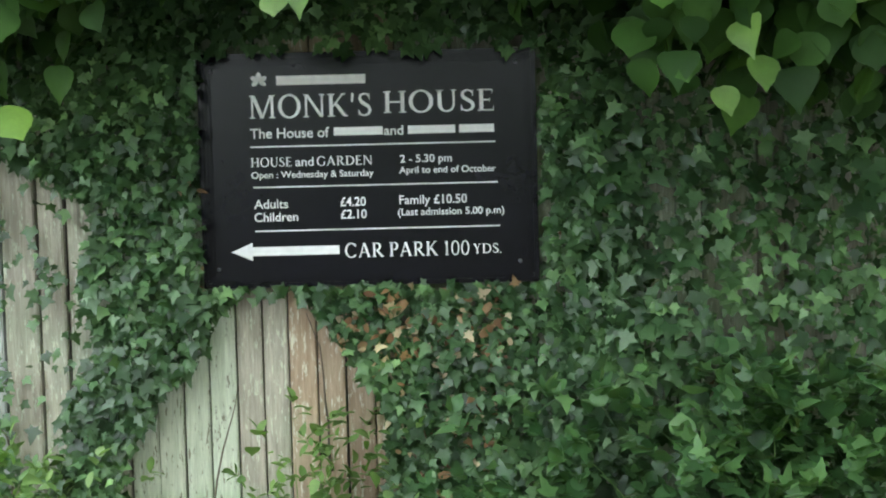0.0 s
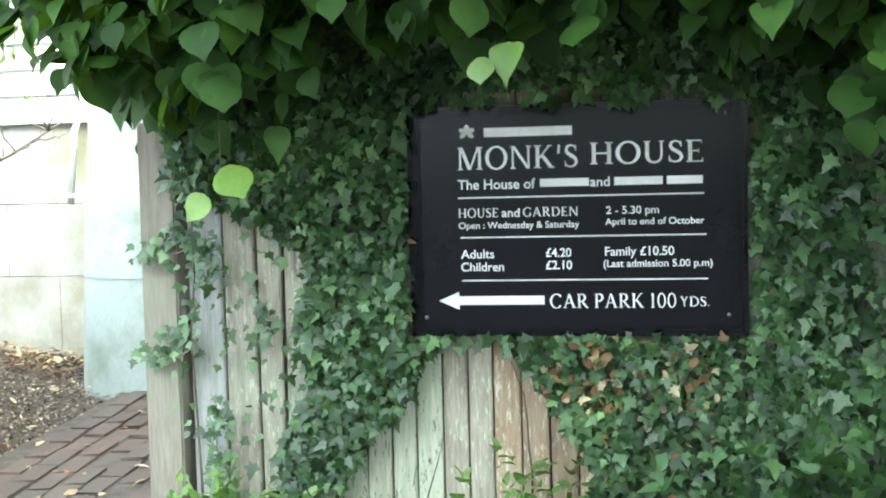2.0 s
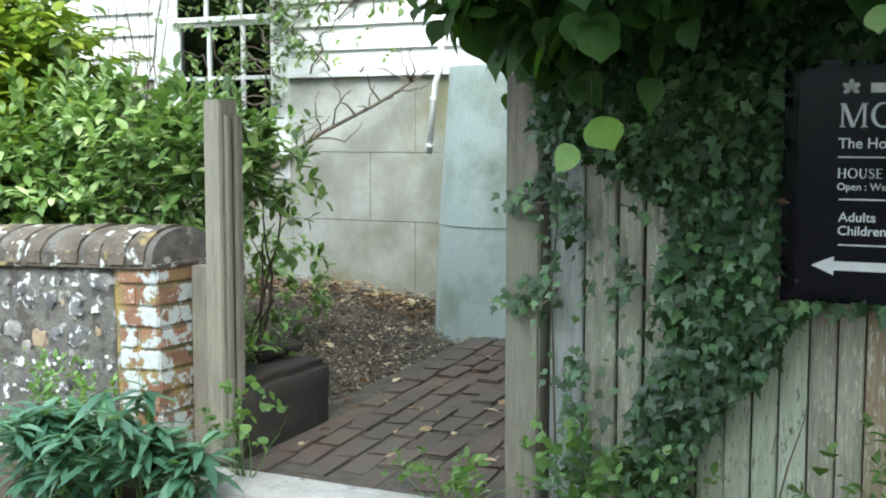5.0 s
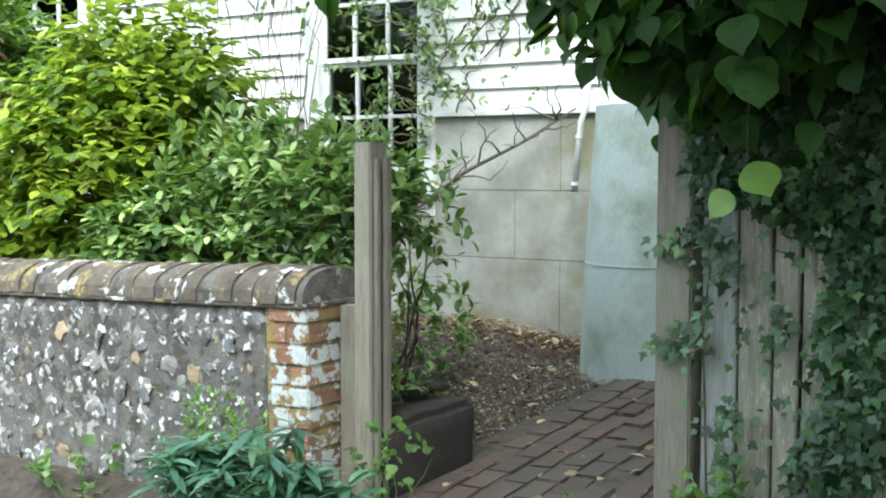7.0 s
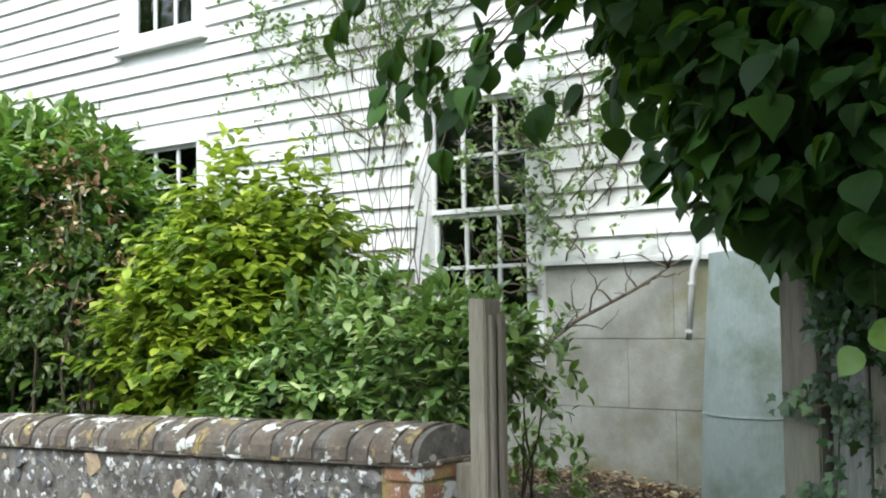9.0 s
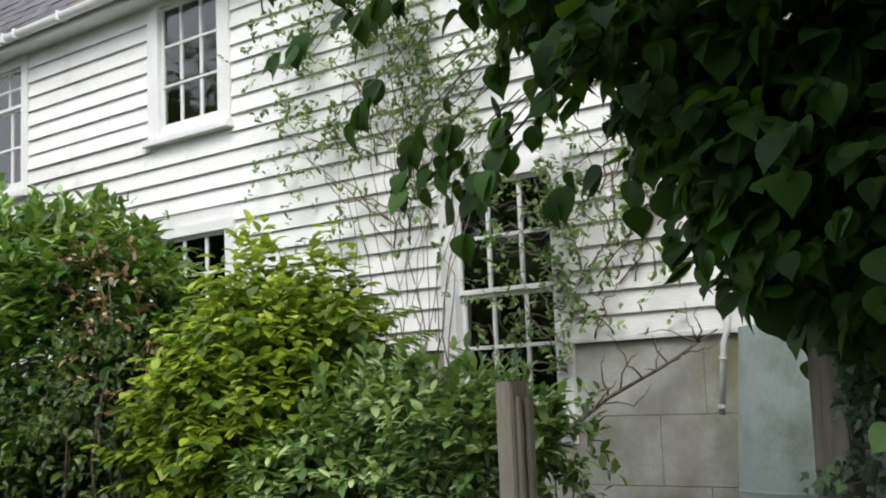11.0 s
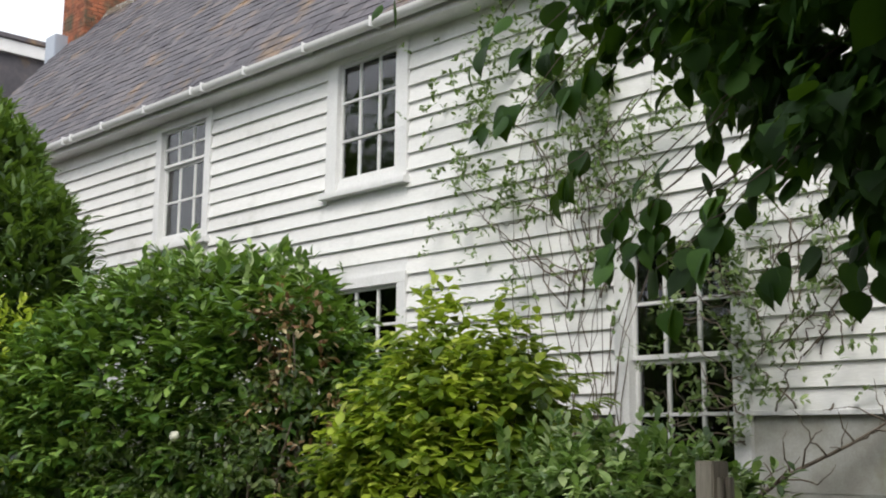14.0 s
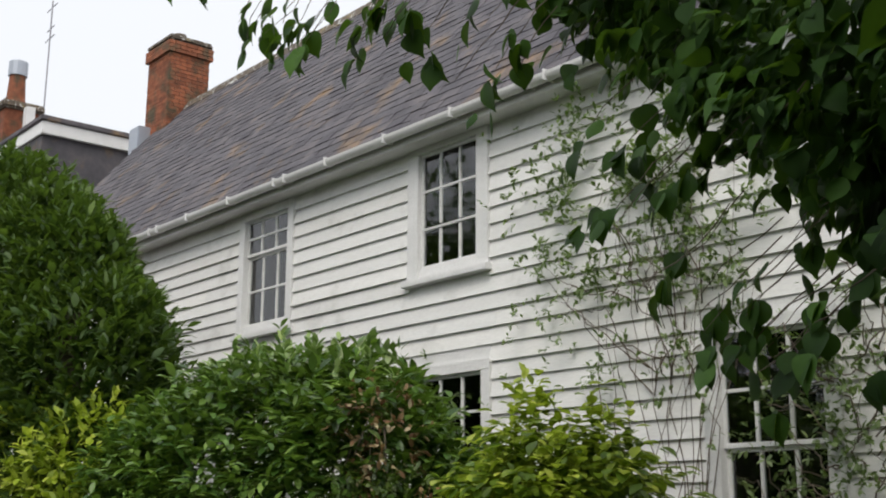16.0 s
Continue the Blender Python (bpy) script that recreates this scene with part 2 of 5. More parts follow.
M_QUOIN = lichened("quoin_brick", [(0.3, (0.26, 0.13, 0.08)), (0.7, (0.40, 0.22, 0.14))], (0.6, 0.63, 0.62), (0.32, 0.23, 0.10), 0.50, 0.52, 14, 0.8)
M_BARK = surface("grey_brown_bark", [(0.3, (0.09, 0.075, 0.06)), (0.7, (0.19, 0.16, 0.13))], 14, 0.9, 0.6, 60, (1, 1, 0.3))
M_TWIG = surface("thin_brown_twig", [(0.3, (0.10, 0.08, 0.06)), (0.7, (0.20, 0.16, 0.12))], 20, 0.85, 0.2, 60)
M_IVY = leafy("ivy_leaf", [(0, (0.014, 0.038, 0.016)), (0.4, (0.045, 0.095, 0.042)), (0.75, (0.085, 0.16, 0.072)), (0.92, (0.12, 0.22, 0.10)), (1, (0.20, 0.34, 0.15))], 0.33, 0.18, 0.4)
M_UNDER = leafy("undergrowth_leaf", [(0, (0.022, 0.06, 0.024)), (0.6, (0.055, 0.125, 0.05)), (1, (0.13, 0.25, 0.10))], 0.35, 0.25, 0.3)
M_LIME = leafy("lime_leaf", [(0, (0.013, 0.036, 0.009)), (0.6, (0.026, 0.066, 0.014)), (1, (0.058, 0.13, 0.028))], 0.55, 0.17, 0.25, (0.3, 0.6, 0.03), 0.14)
M_LIME_YOUNG = leafy("young_lime_leaf", [(0, (0.16, 0.32, 0.07)), (1, (0.30, 0.48, 0.13))], 0.42, 0.4)
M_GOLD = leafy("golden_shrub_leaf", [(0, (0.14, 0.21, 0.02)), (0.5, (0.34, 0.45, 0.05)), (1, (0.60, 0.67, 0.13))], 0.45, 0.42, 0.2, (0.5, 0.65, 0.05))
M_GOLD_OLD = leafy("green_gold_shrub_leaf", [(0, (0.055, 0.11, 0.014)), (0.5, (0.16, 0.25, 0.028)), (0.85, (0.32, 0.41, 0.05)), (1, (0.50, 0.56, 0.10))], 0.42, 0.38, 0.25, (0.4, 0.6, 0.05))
M_LAUREL = leafy("dark_shrub_leaf", [(0, (0.022, 0.056, 0.01)), (0.5, (0.06, 0.135, 0.026)), (0.8, (0.14, 0.25, 0.05)), (1, (0.28, 0.42, 0.11))], 0.33, 0.22)
M_DAPHNE = leafy("grey_green_shrub_leaf", [(0, (0.055, 0.115, 0.032)), (0.45, (0.17, 0.275, 0.085)), (0.8, (0.34, 0.46, 0.18)), (1, (0.52, 0.62, 0.33))], 0.34, 0.25)
M_CONIFER = leafy("conifer_foliage", [(0, (0.03, 0.065, 0.015)), (0.6, (0.055, 0.11, 0.022)), (1, (0.10, 0.16, 0.035))], 0.55, 0.2)
M_ROSE = leafy("climbing_rose_leaf", [(0, (0.08, 0.12, 0.05)), (0.6, (0.16, 0.22, 0.10)), (1, (0.27, 0.34, 0.17))], 0.5, 0.3)
M_ROSE_BUSH = leafy("dull_rose_leaf", [(0, (0.03, 0.055, 0.018)), (0.6, (0.075, 0.12, 0.04)), (1, (0.19, 0.23, 0.10))], 0.45, 0.25)
M_EUPH = leafy("blue_green_spurge_leaf", [(0, (0.05, 0.13, 0.09)), (0.6, (0.09, 0.20, 0.14)), (1, (0.16, 0.30, 0.20))], 0.4, 0.25)
M_WEED = leafy("fresh_weed_leaf", [(0, (0.08, 0.17, 0.05)), (1, (0.22, 0.34, 0.12))], 0.45, 0.35)
M_PETAL = plain("cream_petal", (0.75, 0.74, 0.62), 0.6)
M_YELLOW = plain("yellow_petal", (0.75, 0.6, 0.05), 0.6)
M_WOODS = leafy("far_tree_leaf", [(0, (0.02, 0.05, 0.015)), (1, (0.07, 0.13, 0.04))], 0.6, 0.2)


# ---------------------------------------------------------------- mesh helpers
def part(name, bm, material, parent=None, label="", smooth=False):
    me = bpy.data.meshes.new(name)
    bm.to_mesh(me)
    bm.free()
    if smooth:
        me.shade_smooth()
    me.materials.append(material)
    ob = new(name, me)
    ob.parent = parent
    return tagged(ob, label)


def share(name, me, parent, m):
    ob = new(name, me)
    ob.parent = parent
    ob.matrix_basis = m
    return ob


def base(name, at, label, category, group="", kind=""):
    e = new(name)
    e.empty_display_size = 0.1
    e.location = at
    return tagged(e, label, category, group, kind)


def box_bm(x0, x1, y0, y1, z0, z1, bevel=0.0, bm=None):
    own = bm is None
    bm = bm or bmesh.new()
    m = Matrix.LocRotScale(((x0 + x1) / 2, (y0 + y1) / 2, (z0 + z1) / 2), None, (x1 - x0, y1 - y0, z1 - z0))
    made = bmesh.ops.create_cube(bm, size=1, matrix=m)
    if bevel:
        edges = {e for v in made["verts"] for e in v.link_edges}
        bmesh.ops.bevel(bm, geom=list(edges), offset=bevel, segments=2, affect="EDGES")
    return bm


def prism_bm(profile, axis, a, b, bm=None):
    """A profile swept straight along axis from a to b. The profile's pairs are the other two coordinates, in order."""
    bm = bm or bmesh.new()
    put = {"x": lambda p, s: (s, p[0], p[1]), "y": lambda p, s: (p[0], s, p[1]), "z": lambda p, s: (p[0], p[1], s)}[axis]
    r0 = [bm.verts.new(put(p, a)) for p in profile]
    r1 = [bm.verts.new(put(p, b)) for p in profile]
    k = len(profile)
    for i in range(k):
        bm.faces.new((r0[i], r0[(i + 1) % k], r1[(i + 1) % k], r1[i]))
    bm.faces.new(r0[::-1])
    bm.faces.new(r1)
    bmesh.ops.recalc_face_normals(bm, faces=bm.faces[:])
    return bm


def tube_bm(pts, radii, sides=6, bm=None):
    bm = bm or bmesh.new()
    rings = []
    for i, p in enumerate(pts):
        d = (Vector(pts[min(i + 1, len(pts) - 1)]) - Vector(pts[max(i - 1, 0)])).normalized()
        q = d.to_track_quat("Z", "Y")
        r = radii[i] if isinstance(radii, (list, tuple)) else radii
        rings.append([bm.verts.new(Vector(p) + q @ Vector((r * math.cos(6.2832 * k / sides), r * math.sin(6.2832 * k / sides), 0))) for k in range(sides)])
    for a, b in zip(rings, rings[1:]):
        for k in range(sides):
            bm.faces.new((a[k], a[(k + 1) % sides], b[(k + 1) % sides], b[k]))
    bm.faces.new(rings[0][::-1])
    bm.faces.new(rings[-1])
    return bm


def wander(a, b, n, amount, rng, sag=0.0):
    """Points on a crooked line from a to b."""
    a, b, out, off = Vector(a), Vector(b), [], Vector((0, 0, 0))
    for i in range(n + 1):
        t = i / n
        off += Vector(rng.normal(0, amount, 3))
        out.append(a.lerp(b, t) + off * math.sin(math.pi * min(1, t * 1.0)) - Vector((0, 0, sag * 4 * t * (1 - t))))
    return out


# leaves: a template is (vertices, faces); y runs along the leaf, z is its upper side
def blade(widths, fold=0.15, droop=0.25, stalk=0.0):
    k, v, f = len(widths), [], []
    for i, w in enumerate(widths):
        t = i / (k - 1)
        z = -droop * t * t
        v += [(-w, t + stalk, z + fold * w), (0, t + stalk, z), (w, t + stalk, z + fold * w)]
    for i in range(k - 1):
        a, b = 3 * i, 3 * i + 3
        f += [(a, a + 1, b + 1, b), (a + 1, a + 2, b + 2, b + 1)]
    return np.array(v, float), f


def lobed(outline, cup=0.1):
    v = [(0, 0.35, 0.0)] + [(x, y, -cup * (x * x + (y - 0.35) ** 2) * 1.5 + (0.03 if i % 2 else -0.02)) for i, (x, y) in enumerate(outline)]
    f = [(0, i, i + 1) for i in range(1, len(outline))] + [(0, len(outline), 1)]
    return np.array(v, float), f


IVY_LEAVES = [
    lobed([(0.04, 0), (0.24, -0.12), (0.24, 0.10), (0.56, 0.20), (0.22, 0.42), (0.20, 0.60), (0, 1.0), (-0.20, 0.62), (-0.22, 0.42), (-0.56, 0.22), (-0.24, 0.10), (-0.22, -0.10), (-0.04, 0)]),
    lobed([(0.04, 0), (0.30, -0.12), (0.34, 0.08), (0.60, 0.36), (0.26, 0.46), (0.17, 0.70), (0, 0.98), (-0.17, 0.68), (-0.28, 0.48), (-0.54, 0.30), (-0.32, 0.06), (-0.26, -0.14), (-0.04, 0)], 0.2),
    lobed([(0.03, 0), (0.20, -0.04), (0.30, 0.16), (0.50, 0.40), (0.20, 0.48), (0.13, 0.78), (0, 1.08), (-0.13, 0.76), (-0.22, 0.48), (-0.52, 0.34), (-0.28, 0.14), (-0.18, -0.06), (-0.03, 0)], -0.1),
]
LIME_LEAVES = [
    blade([0.16, 0.40, 0.49, 0.50, 0.45, 0.33, 0.13, 0.01], 0.18, 0.25),
    blade([0.12, 0.42, 0.51, 0.49, 0.41, 0.27, 0.10, 0.01], 0.32, 0.4),
    blade([0.14, 0.37, 0.47, 0.50, 0.47, 0.35, 0.15, 0.01], -0.15, 0.15),
]
OVAL_LEAVES = [blade([0.02, 0.2, 0.26, 0.2, 0.01], 0.2, 0.25), blade([0.02, 0.17, 0.22, 0.18, 0.01], 0.35, 0.1)]
SLIM_LEAVES = [blade([0.03, 0.10, 0.12, 0.09, 0.01], 0.25, 0.3), blade([0.03, 0.09, 0.11, 0.1, 0.01], 0.1, 0.5)]
BROAD_LEAVES = [blade([0.02, 0.25, 0.33, 0.25, 0.01], 0.2, 0.3), blade([0.02, 0.22, 0.29, 0.24, 0.01], 0.35, 0.15)]
CHIP_LEAVES = [blade([0.2, 0.35, 0.2], 0.3, 0.15), blade([0.05, 0.22, 0.04], -0.3, 0.2)]


def frames_for(ways, ups):
    """Turn matrices whose y runs along ways and whose z leans to ups."""
    y = ways / np.linalg.norm(ways, axis=1, keepdims=True)
    x = np.cross(y, ups)
    x /= np.linalg.norm(x, axis=1, keepdims=True) + 1e-9
    z = np.cross(x, y)
    return np.stack([x, y, z], axis=2)


def leaf_mesh(name, places, ways, ups, sizes, templates, material, rng):
    """One mesh of many leaves."""
    turns = frames_for(ways, ups)
    kind = rng.integers(0, len(templates), len(places))
    verts, faces, start = [], [], 0
    for k, (tv, tf) in enumerate(templates):
        idx = np.nonzero(kind == k)[0]
        if not len(idx):
            continue
        v = np.einsum("nij,vj->nvi", turns[idx], tv) * sizes[idx, None, None] + places[idx, None, :]
        verts.append(v.reshape(-1, 3))
        nv = len(tv)
        for j in range(len(idx)):
            faces += [tuple(start + j * nv + i for i in f) for f in tf]
        start += nv * len(idx)
    me = bpy.data.meshes.new(name)
    me.from_pydata(np.concatenate(verts).tolist(), [], faces)
    me.shade_smooth()
    me.materials.append(material)
    return me


def unit(rng, n):
    v = rng.normal(0, 1, (n, 3))
    return v / np.linalg.norm(v, axis=1, keepdims=True)


def sprigs(places, ways, rng, per=7, length=0.18, spread=0.9):
    """Leaves set along short twigs: places, ways and ups of every leaf."""
    n = len(places)
    ways = ways / np.linalg.norm(ways, axis=1, keepdims=True)
    t = rng.uniform(0.0, 1, (n, per))
    p = places[:, None, :] + ways[:, None, :] * (t * length)[:, :, None]
    side = unit(rng, n * per).reshape(n, per, 3)
    w = ways[:, None, :] * (0.35 + 0.6 * t[:, :, None]) + side * spread
    u = np.array([0, 0, 1.0]) + 0.45 * unit(rng, n * per).reshape(n, per, 3) + 0.3 * ways[:, None, :]
    return p.reshape(-1, 3), w.reshape(-1, 3), u.reshape(-1, 3)


def on_blobs(blobs, n, rng, deep=0.35):
    """Points near the skin of overlapping blobs (x, y, z, rx, ry, rz) and the ways outward; those well inside another blob are left out."""
    b = np.array(blobs, float)
    area = b[:, 3] * b[:, 4] + b[:, 4] * b[:, 5] + b[:, 3] * b[:, 5]
    k = rng.choice(len(b), n * 2, p=area / area.sum())
    d = unit(rng, n * 2)
    r = 1 - deep * rng.uniform(0, 1, n * 2) ** 1.6 + rng.normal(0, 0.05, n * 2)
    p = b[k, :3] + d * b[k, 3:] * r[:, None]
    keep = np.ones(len(p), bool)
    for i, q in enumerate(b):
        inside = (((p - q[:3]) / q[3:]) ** 2).sum(1) < 0.55
        keep &= ~(inside & (k != i))
    p, d = p[keep][:n], (d / b[k, 3:])[keep][:n]
    return p, d / np.linalg.norm(d, axis=1, keepdims=True)


# ---------------------------------------------------------------- ground
LANE, FENCE, HOUSE = 0.26, 2.95, 6.08     # lane level, front of the fence, face of the house


def yard_level(y):
    return 0.43 + 0.05 * (y - 2.9)


def make_ground():
    bm = bmesh.new()
    xs = [-400, -60, -30] + [i * 1.0 for i in range(-24, 13)] + [30, 60, 400]
    ys = [-400, -60, -20, -4, 0, 2.3, 2.6, 2.7, 2.95] + [3.2 + 0.2 * i for i in range(16)] + [9, 14, 30, 60, 400]
    def level(x, y):
        if y < 2.65:
            return LANE + 0.01 * noise.noise((x, y, 0))
        if y > 6.3:
            return yard_level(6.2) - 0.05
        return min(yard_level(y), 0.6) - 0.055 + (0.10 if x < -3.1 and y > 3 else 0.0) * min(1, (-3.1 - x)) + 0.015 * noise.noise((x * 2, y * 2, 0))
    grid = [[bm.verts.new((x, y, level(x, y))) for x in xs] for y in ys]
    for j in range(len(ys) - 1):
        for i in range(len(xs) - 1):
            bm.faces.new((grid[j][i], grid[j][i + 1], grid[j + 1][i + 1], grid[j + 1][i]))
    g = part("ground", bm, M_SOIL, smooth=True)
    tagged(g, "dark garden soil with leaf mulch and earth", "ground", kind="structure")
    r = part("road", box_bm(-60, 40, -4.5, 1.7, LANE - 0.2, LANE + 0.02), M_ROAD)
    tagged(r, "grey asphalt lane in front of the fence", "road", kind="structure")


def make_step():
    rng = np.random.default_rng(3)
    bm = box_bm(-2.72, -1.42, 2.56, 2.9, LANE - 0.05, 0.425, 0.02)
    bmesh.ops.subdivide_edges(bm, edges=bm.edges[:], cuts=3, use_grid_fill=True)
    for v in bm.verts:
        v.co += Vector(rng.normal(0, 0.004, 3))
    tagged(part("doorstep", bm, M_STEP, smooth=False), "worn pale grey stone step at the gateway", "step")


def make_path():
    rng = np.random.default_rng(4)
    bed = tagged(part("brick_path", prism_bm([(2.88, 0.2), (2.88, 0.416), (6.0, 0.416 + 0.05 * 3.12), (6.0, 0.2)], "x", -2.74, -1.0), M_SAND), "worn red brick garden path with dark joints", "path", kind="structure")
    meshes = []
    for k in range(4):
        b = box_bm(-0.0515, 0.0515, -0.1055, 0.1055, -0.03, 0.03, 0.006)
        for v in b.verts:
            v.co += Vector(rng.normal(0, 0.0018, 3))
        me = bpy.data.meshes.new("brick")
        b.to_mesh(me)
        b.free()
        me.materials.append(M_BRICK_PATH)
        meshes.append(me)
    i = 0
    for c in range(15):
        x = -2.53 + c * 0.109
        y = 2.92 + (0.11 if c % 2 else 0) + rng.uniform(-0.03, 0.03)
        while y < 5.9:
            i += 1
            z = yard_level(y) - 0.03 + rng.normal(0, 0.003)
            share("brick", meshes[i % 4], bed, pose(x - 0.05 * (y - 3) + rng.normal(0, 0.002), y + 0.1, z, 2.86 + rng.normal(0, 0.9), rng.normal(0, 0.9), 2.8 + rng.normal(0, 1)))
            y += 0.219


def make_mulch():
    rng = np.random.default_rng(5)
    n = 34000
    x, y = rng.uniform(-5.2, -2.0, n), rng.uniform(3.0, 6.05, n)
    keep = (x < -2.56 - 0.05 * (y - 3) + rng.normal(0, 0.05, n)) | (y > 5.25 + rng.normal(0, 0.15, n)) | (rng.random(n) < 0.02)
    x, y = x[keep], y[keep]
    z = np.array([min(yard_level(b), 0.6) - 0.045 + (0.10 * min(1, -3.1 - a) if a < -3.1 else 0) for a, b in zip(x, y)]) + rng.uniform(0, 0.025, len(x))
    p = np.stack([x, y, z], 1)
    w = unit(rng, len(p)) * (1, 1, 0.25)
    me = leaf_mesh("bark_mulch", p, w, np.array([0, 0, 1.0]) + 0.5 * unit(rng, len(p)), rng.uniform(0.008, 0.024, len(p)), CHIP_LEAVES, M_CHIP, rng)
    tagged(new("bark_mulch", me), "brown bark chips and litter over the bed", "mulch", kind="stuff")
    n = 760
    x, y = rng.uniform(-4.6, -1.9, n), 6.02 - np.abs(rng.normal(0, 0.28, n))
    x[640:], y[640:] = rng.uniform(-3.6, -1.7, 120), rng.uniform(3.0, 5.9, 120)
    z = np.array([min(yard_level(b), 0.6) + (0.10 * min(1, -3.1 - a) if a < -3.1 else 0) for a, b in zip(x, y)]) - 0.005
    me = leaf_mesh("fallen_leaves", np.stack([x, y, z], 1), unit(rng, n) * (1, 1, 0.2), np.array([0, 0, 1.0]) + 0.35 * unit(rng, n), rng.uniform(0.03, 0.065, n), OVAL_LEAVES + CHIP_LEAVES, M_DEAD, rng)
    tagged(new("fallen_leaves", me), "dry tan fallen leaves along the house foot", "leaf litter", kind="stuff")


# ---------------------------------------------------------------- fence, sign and gateway
def make_fence():
    rng = np.random.default_rng(7)
    fence = tagged(part("fence", box_bm(-1.42, 3.3, 3.0, 3.05, 0.8, 0.9, 0.004), M_POST), "tall weathered plank fence overgrown with ivy", "fence")
    part("rail", box_bm(-1.42, 3.3, 3.0, 3.05, 1.5, 1.6, 0.004), M_POST, fence)
    # added dark sheets that stand for the shade in the plank gaps
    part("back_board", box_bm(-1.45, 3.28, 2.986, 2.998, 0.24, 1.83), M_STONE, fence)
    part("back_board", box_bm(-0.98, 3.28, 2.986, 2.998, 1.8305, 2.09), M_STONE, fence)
    x, i = -1.452, 0
    while x < 3.2:
        w = rng.uniform(0.074, 0.083) if x > -1.1 else (0.115, 0.105, 0.08, 0.085)[min(i, 3)]
        front = FENCE + rng.uniform(-0.006, 0.006)
        top = (1.86 if x < -1.0 else 2.12) + rng.uniform(-0.02, 0.02)
        gap = 0.005 if x < -1.1 else 0.003
        bm = box_bm(x + gap, x + w - gap, front, front + 0.03, 0.22, top, 0.004)
        lean = rng.normal(0, 0.003)
        for v in bm.verts:
            v.co.x += lean * (v.co.z - 1)
        mid = x + w / 2
        m = M_FENCE_GREY if i == 0 else M_FENCE_PALE if -0.96 < mid < -0.69 else M_FENCE if -0.69 < mid < -0.53 else M_FENCE_BROWN if -0.53 < mid < -0.22 else M_FENCE
        part("plank", bm, m, fence)
        x += w
        i += 1
    post = tagged(part("gate_post", box_bm(-1.575, -1.462, 2.9, 3.02, 0.2, 1.76, 0.006), M_POST), "square grey weathered wooden post closing the fence", "post", "gate posts")
    part("stop_bead", box_bm(-1.59, -1.5755, 2.95, 2.985, 0.42, 1.62, 0.003), M_POST, post)
    post = tagged(part("gate_post", box_bm(-2.735, -2.662, 2.93, 3.03, 0.2, 1.70, 0.005), M_POST), "tall grey wooden gate post beside the flint wall", "post", "gate posts")
    part("rebate_strip", box_bm(-2.6615, -2.646, 2.95, 2.975, 0.4, 1.645, 0.003), M_POST, post)
    part("stop_bead", box_bm(-2.6615, -2.64, 2.995, 3.03, 0.4, 1.645, 0.004), M_POST, post)
    part("side_board", box_bm(-2.815, -2.7355, 2.95, 3.02, 0.25, 1.115, 0.005), M_POST, post)


def sx(px):
    return -0.715 + (px - 616) * 0.00159


def sz(py):
    return 1.73 - (py - 180) * 0.00159


def stroke(pts, widths):
    """A band of quads along a line, as wide at each point as widths says."""
    out, left, right = [], [], []
    for i, p in enumerate(pts):
        a, b = pts[max(i - 1, 0)], pts[min(i + 1, len(pts) - 1)]
        dx, dz = b[0] - a[0], b[1] - a[1]
        n = math.hypot(dx, dz) or 1
        w = widths[i] / 2
        left.append((p[0] - dz / n * w, p[1] + dx / n * w))
        right.append((p[0] + dz / n * w, p[1] - dx / n * w))
    for i in range(len(pts) - 1):
        out.append([left[i], left[i + 1], right[i + 1], right[i]])
    return out


def bow(cx, cz, rx, rz, a0, a1, thick=0.16, thin=0.075, n=24):
    """A curved stroke that swells where it runs upright."""
    angles = [radians(a0 + (a1 - a0) * i / n) for i in range(n + 1)]
    return stroke([(cx + rx * math.cos(a), cz + rz * math.sin(a)) for a in angles], [thin + (thick - thin) * abs(math.cos(a)) ** 1.5 for a in angles])


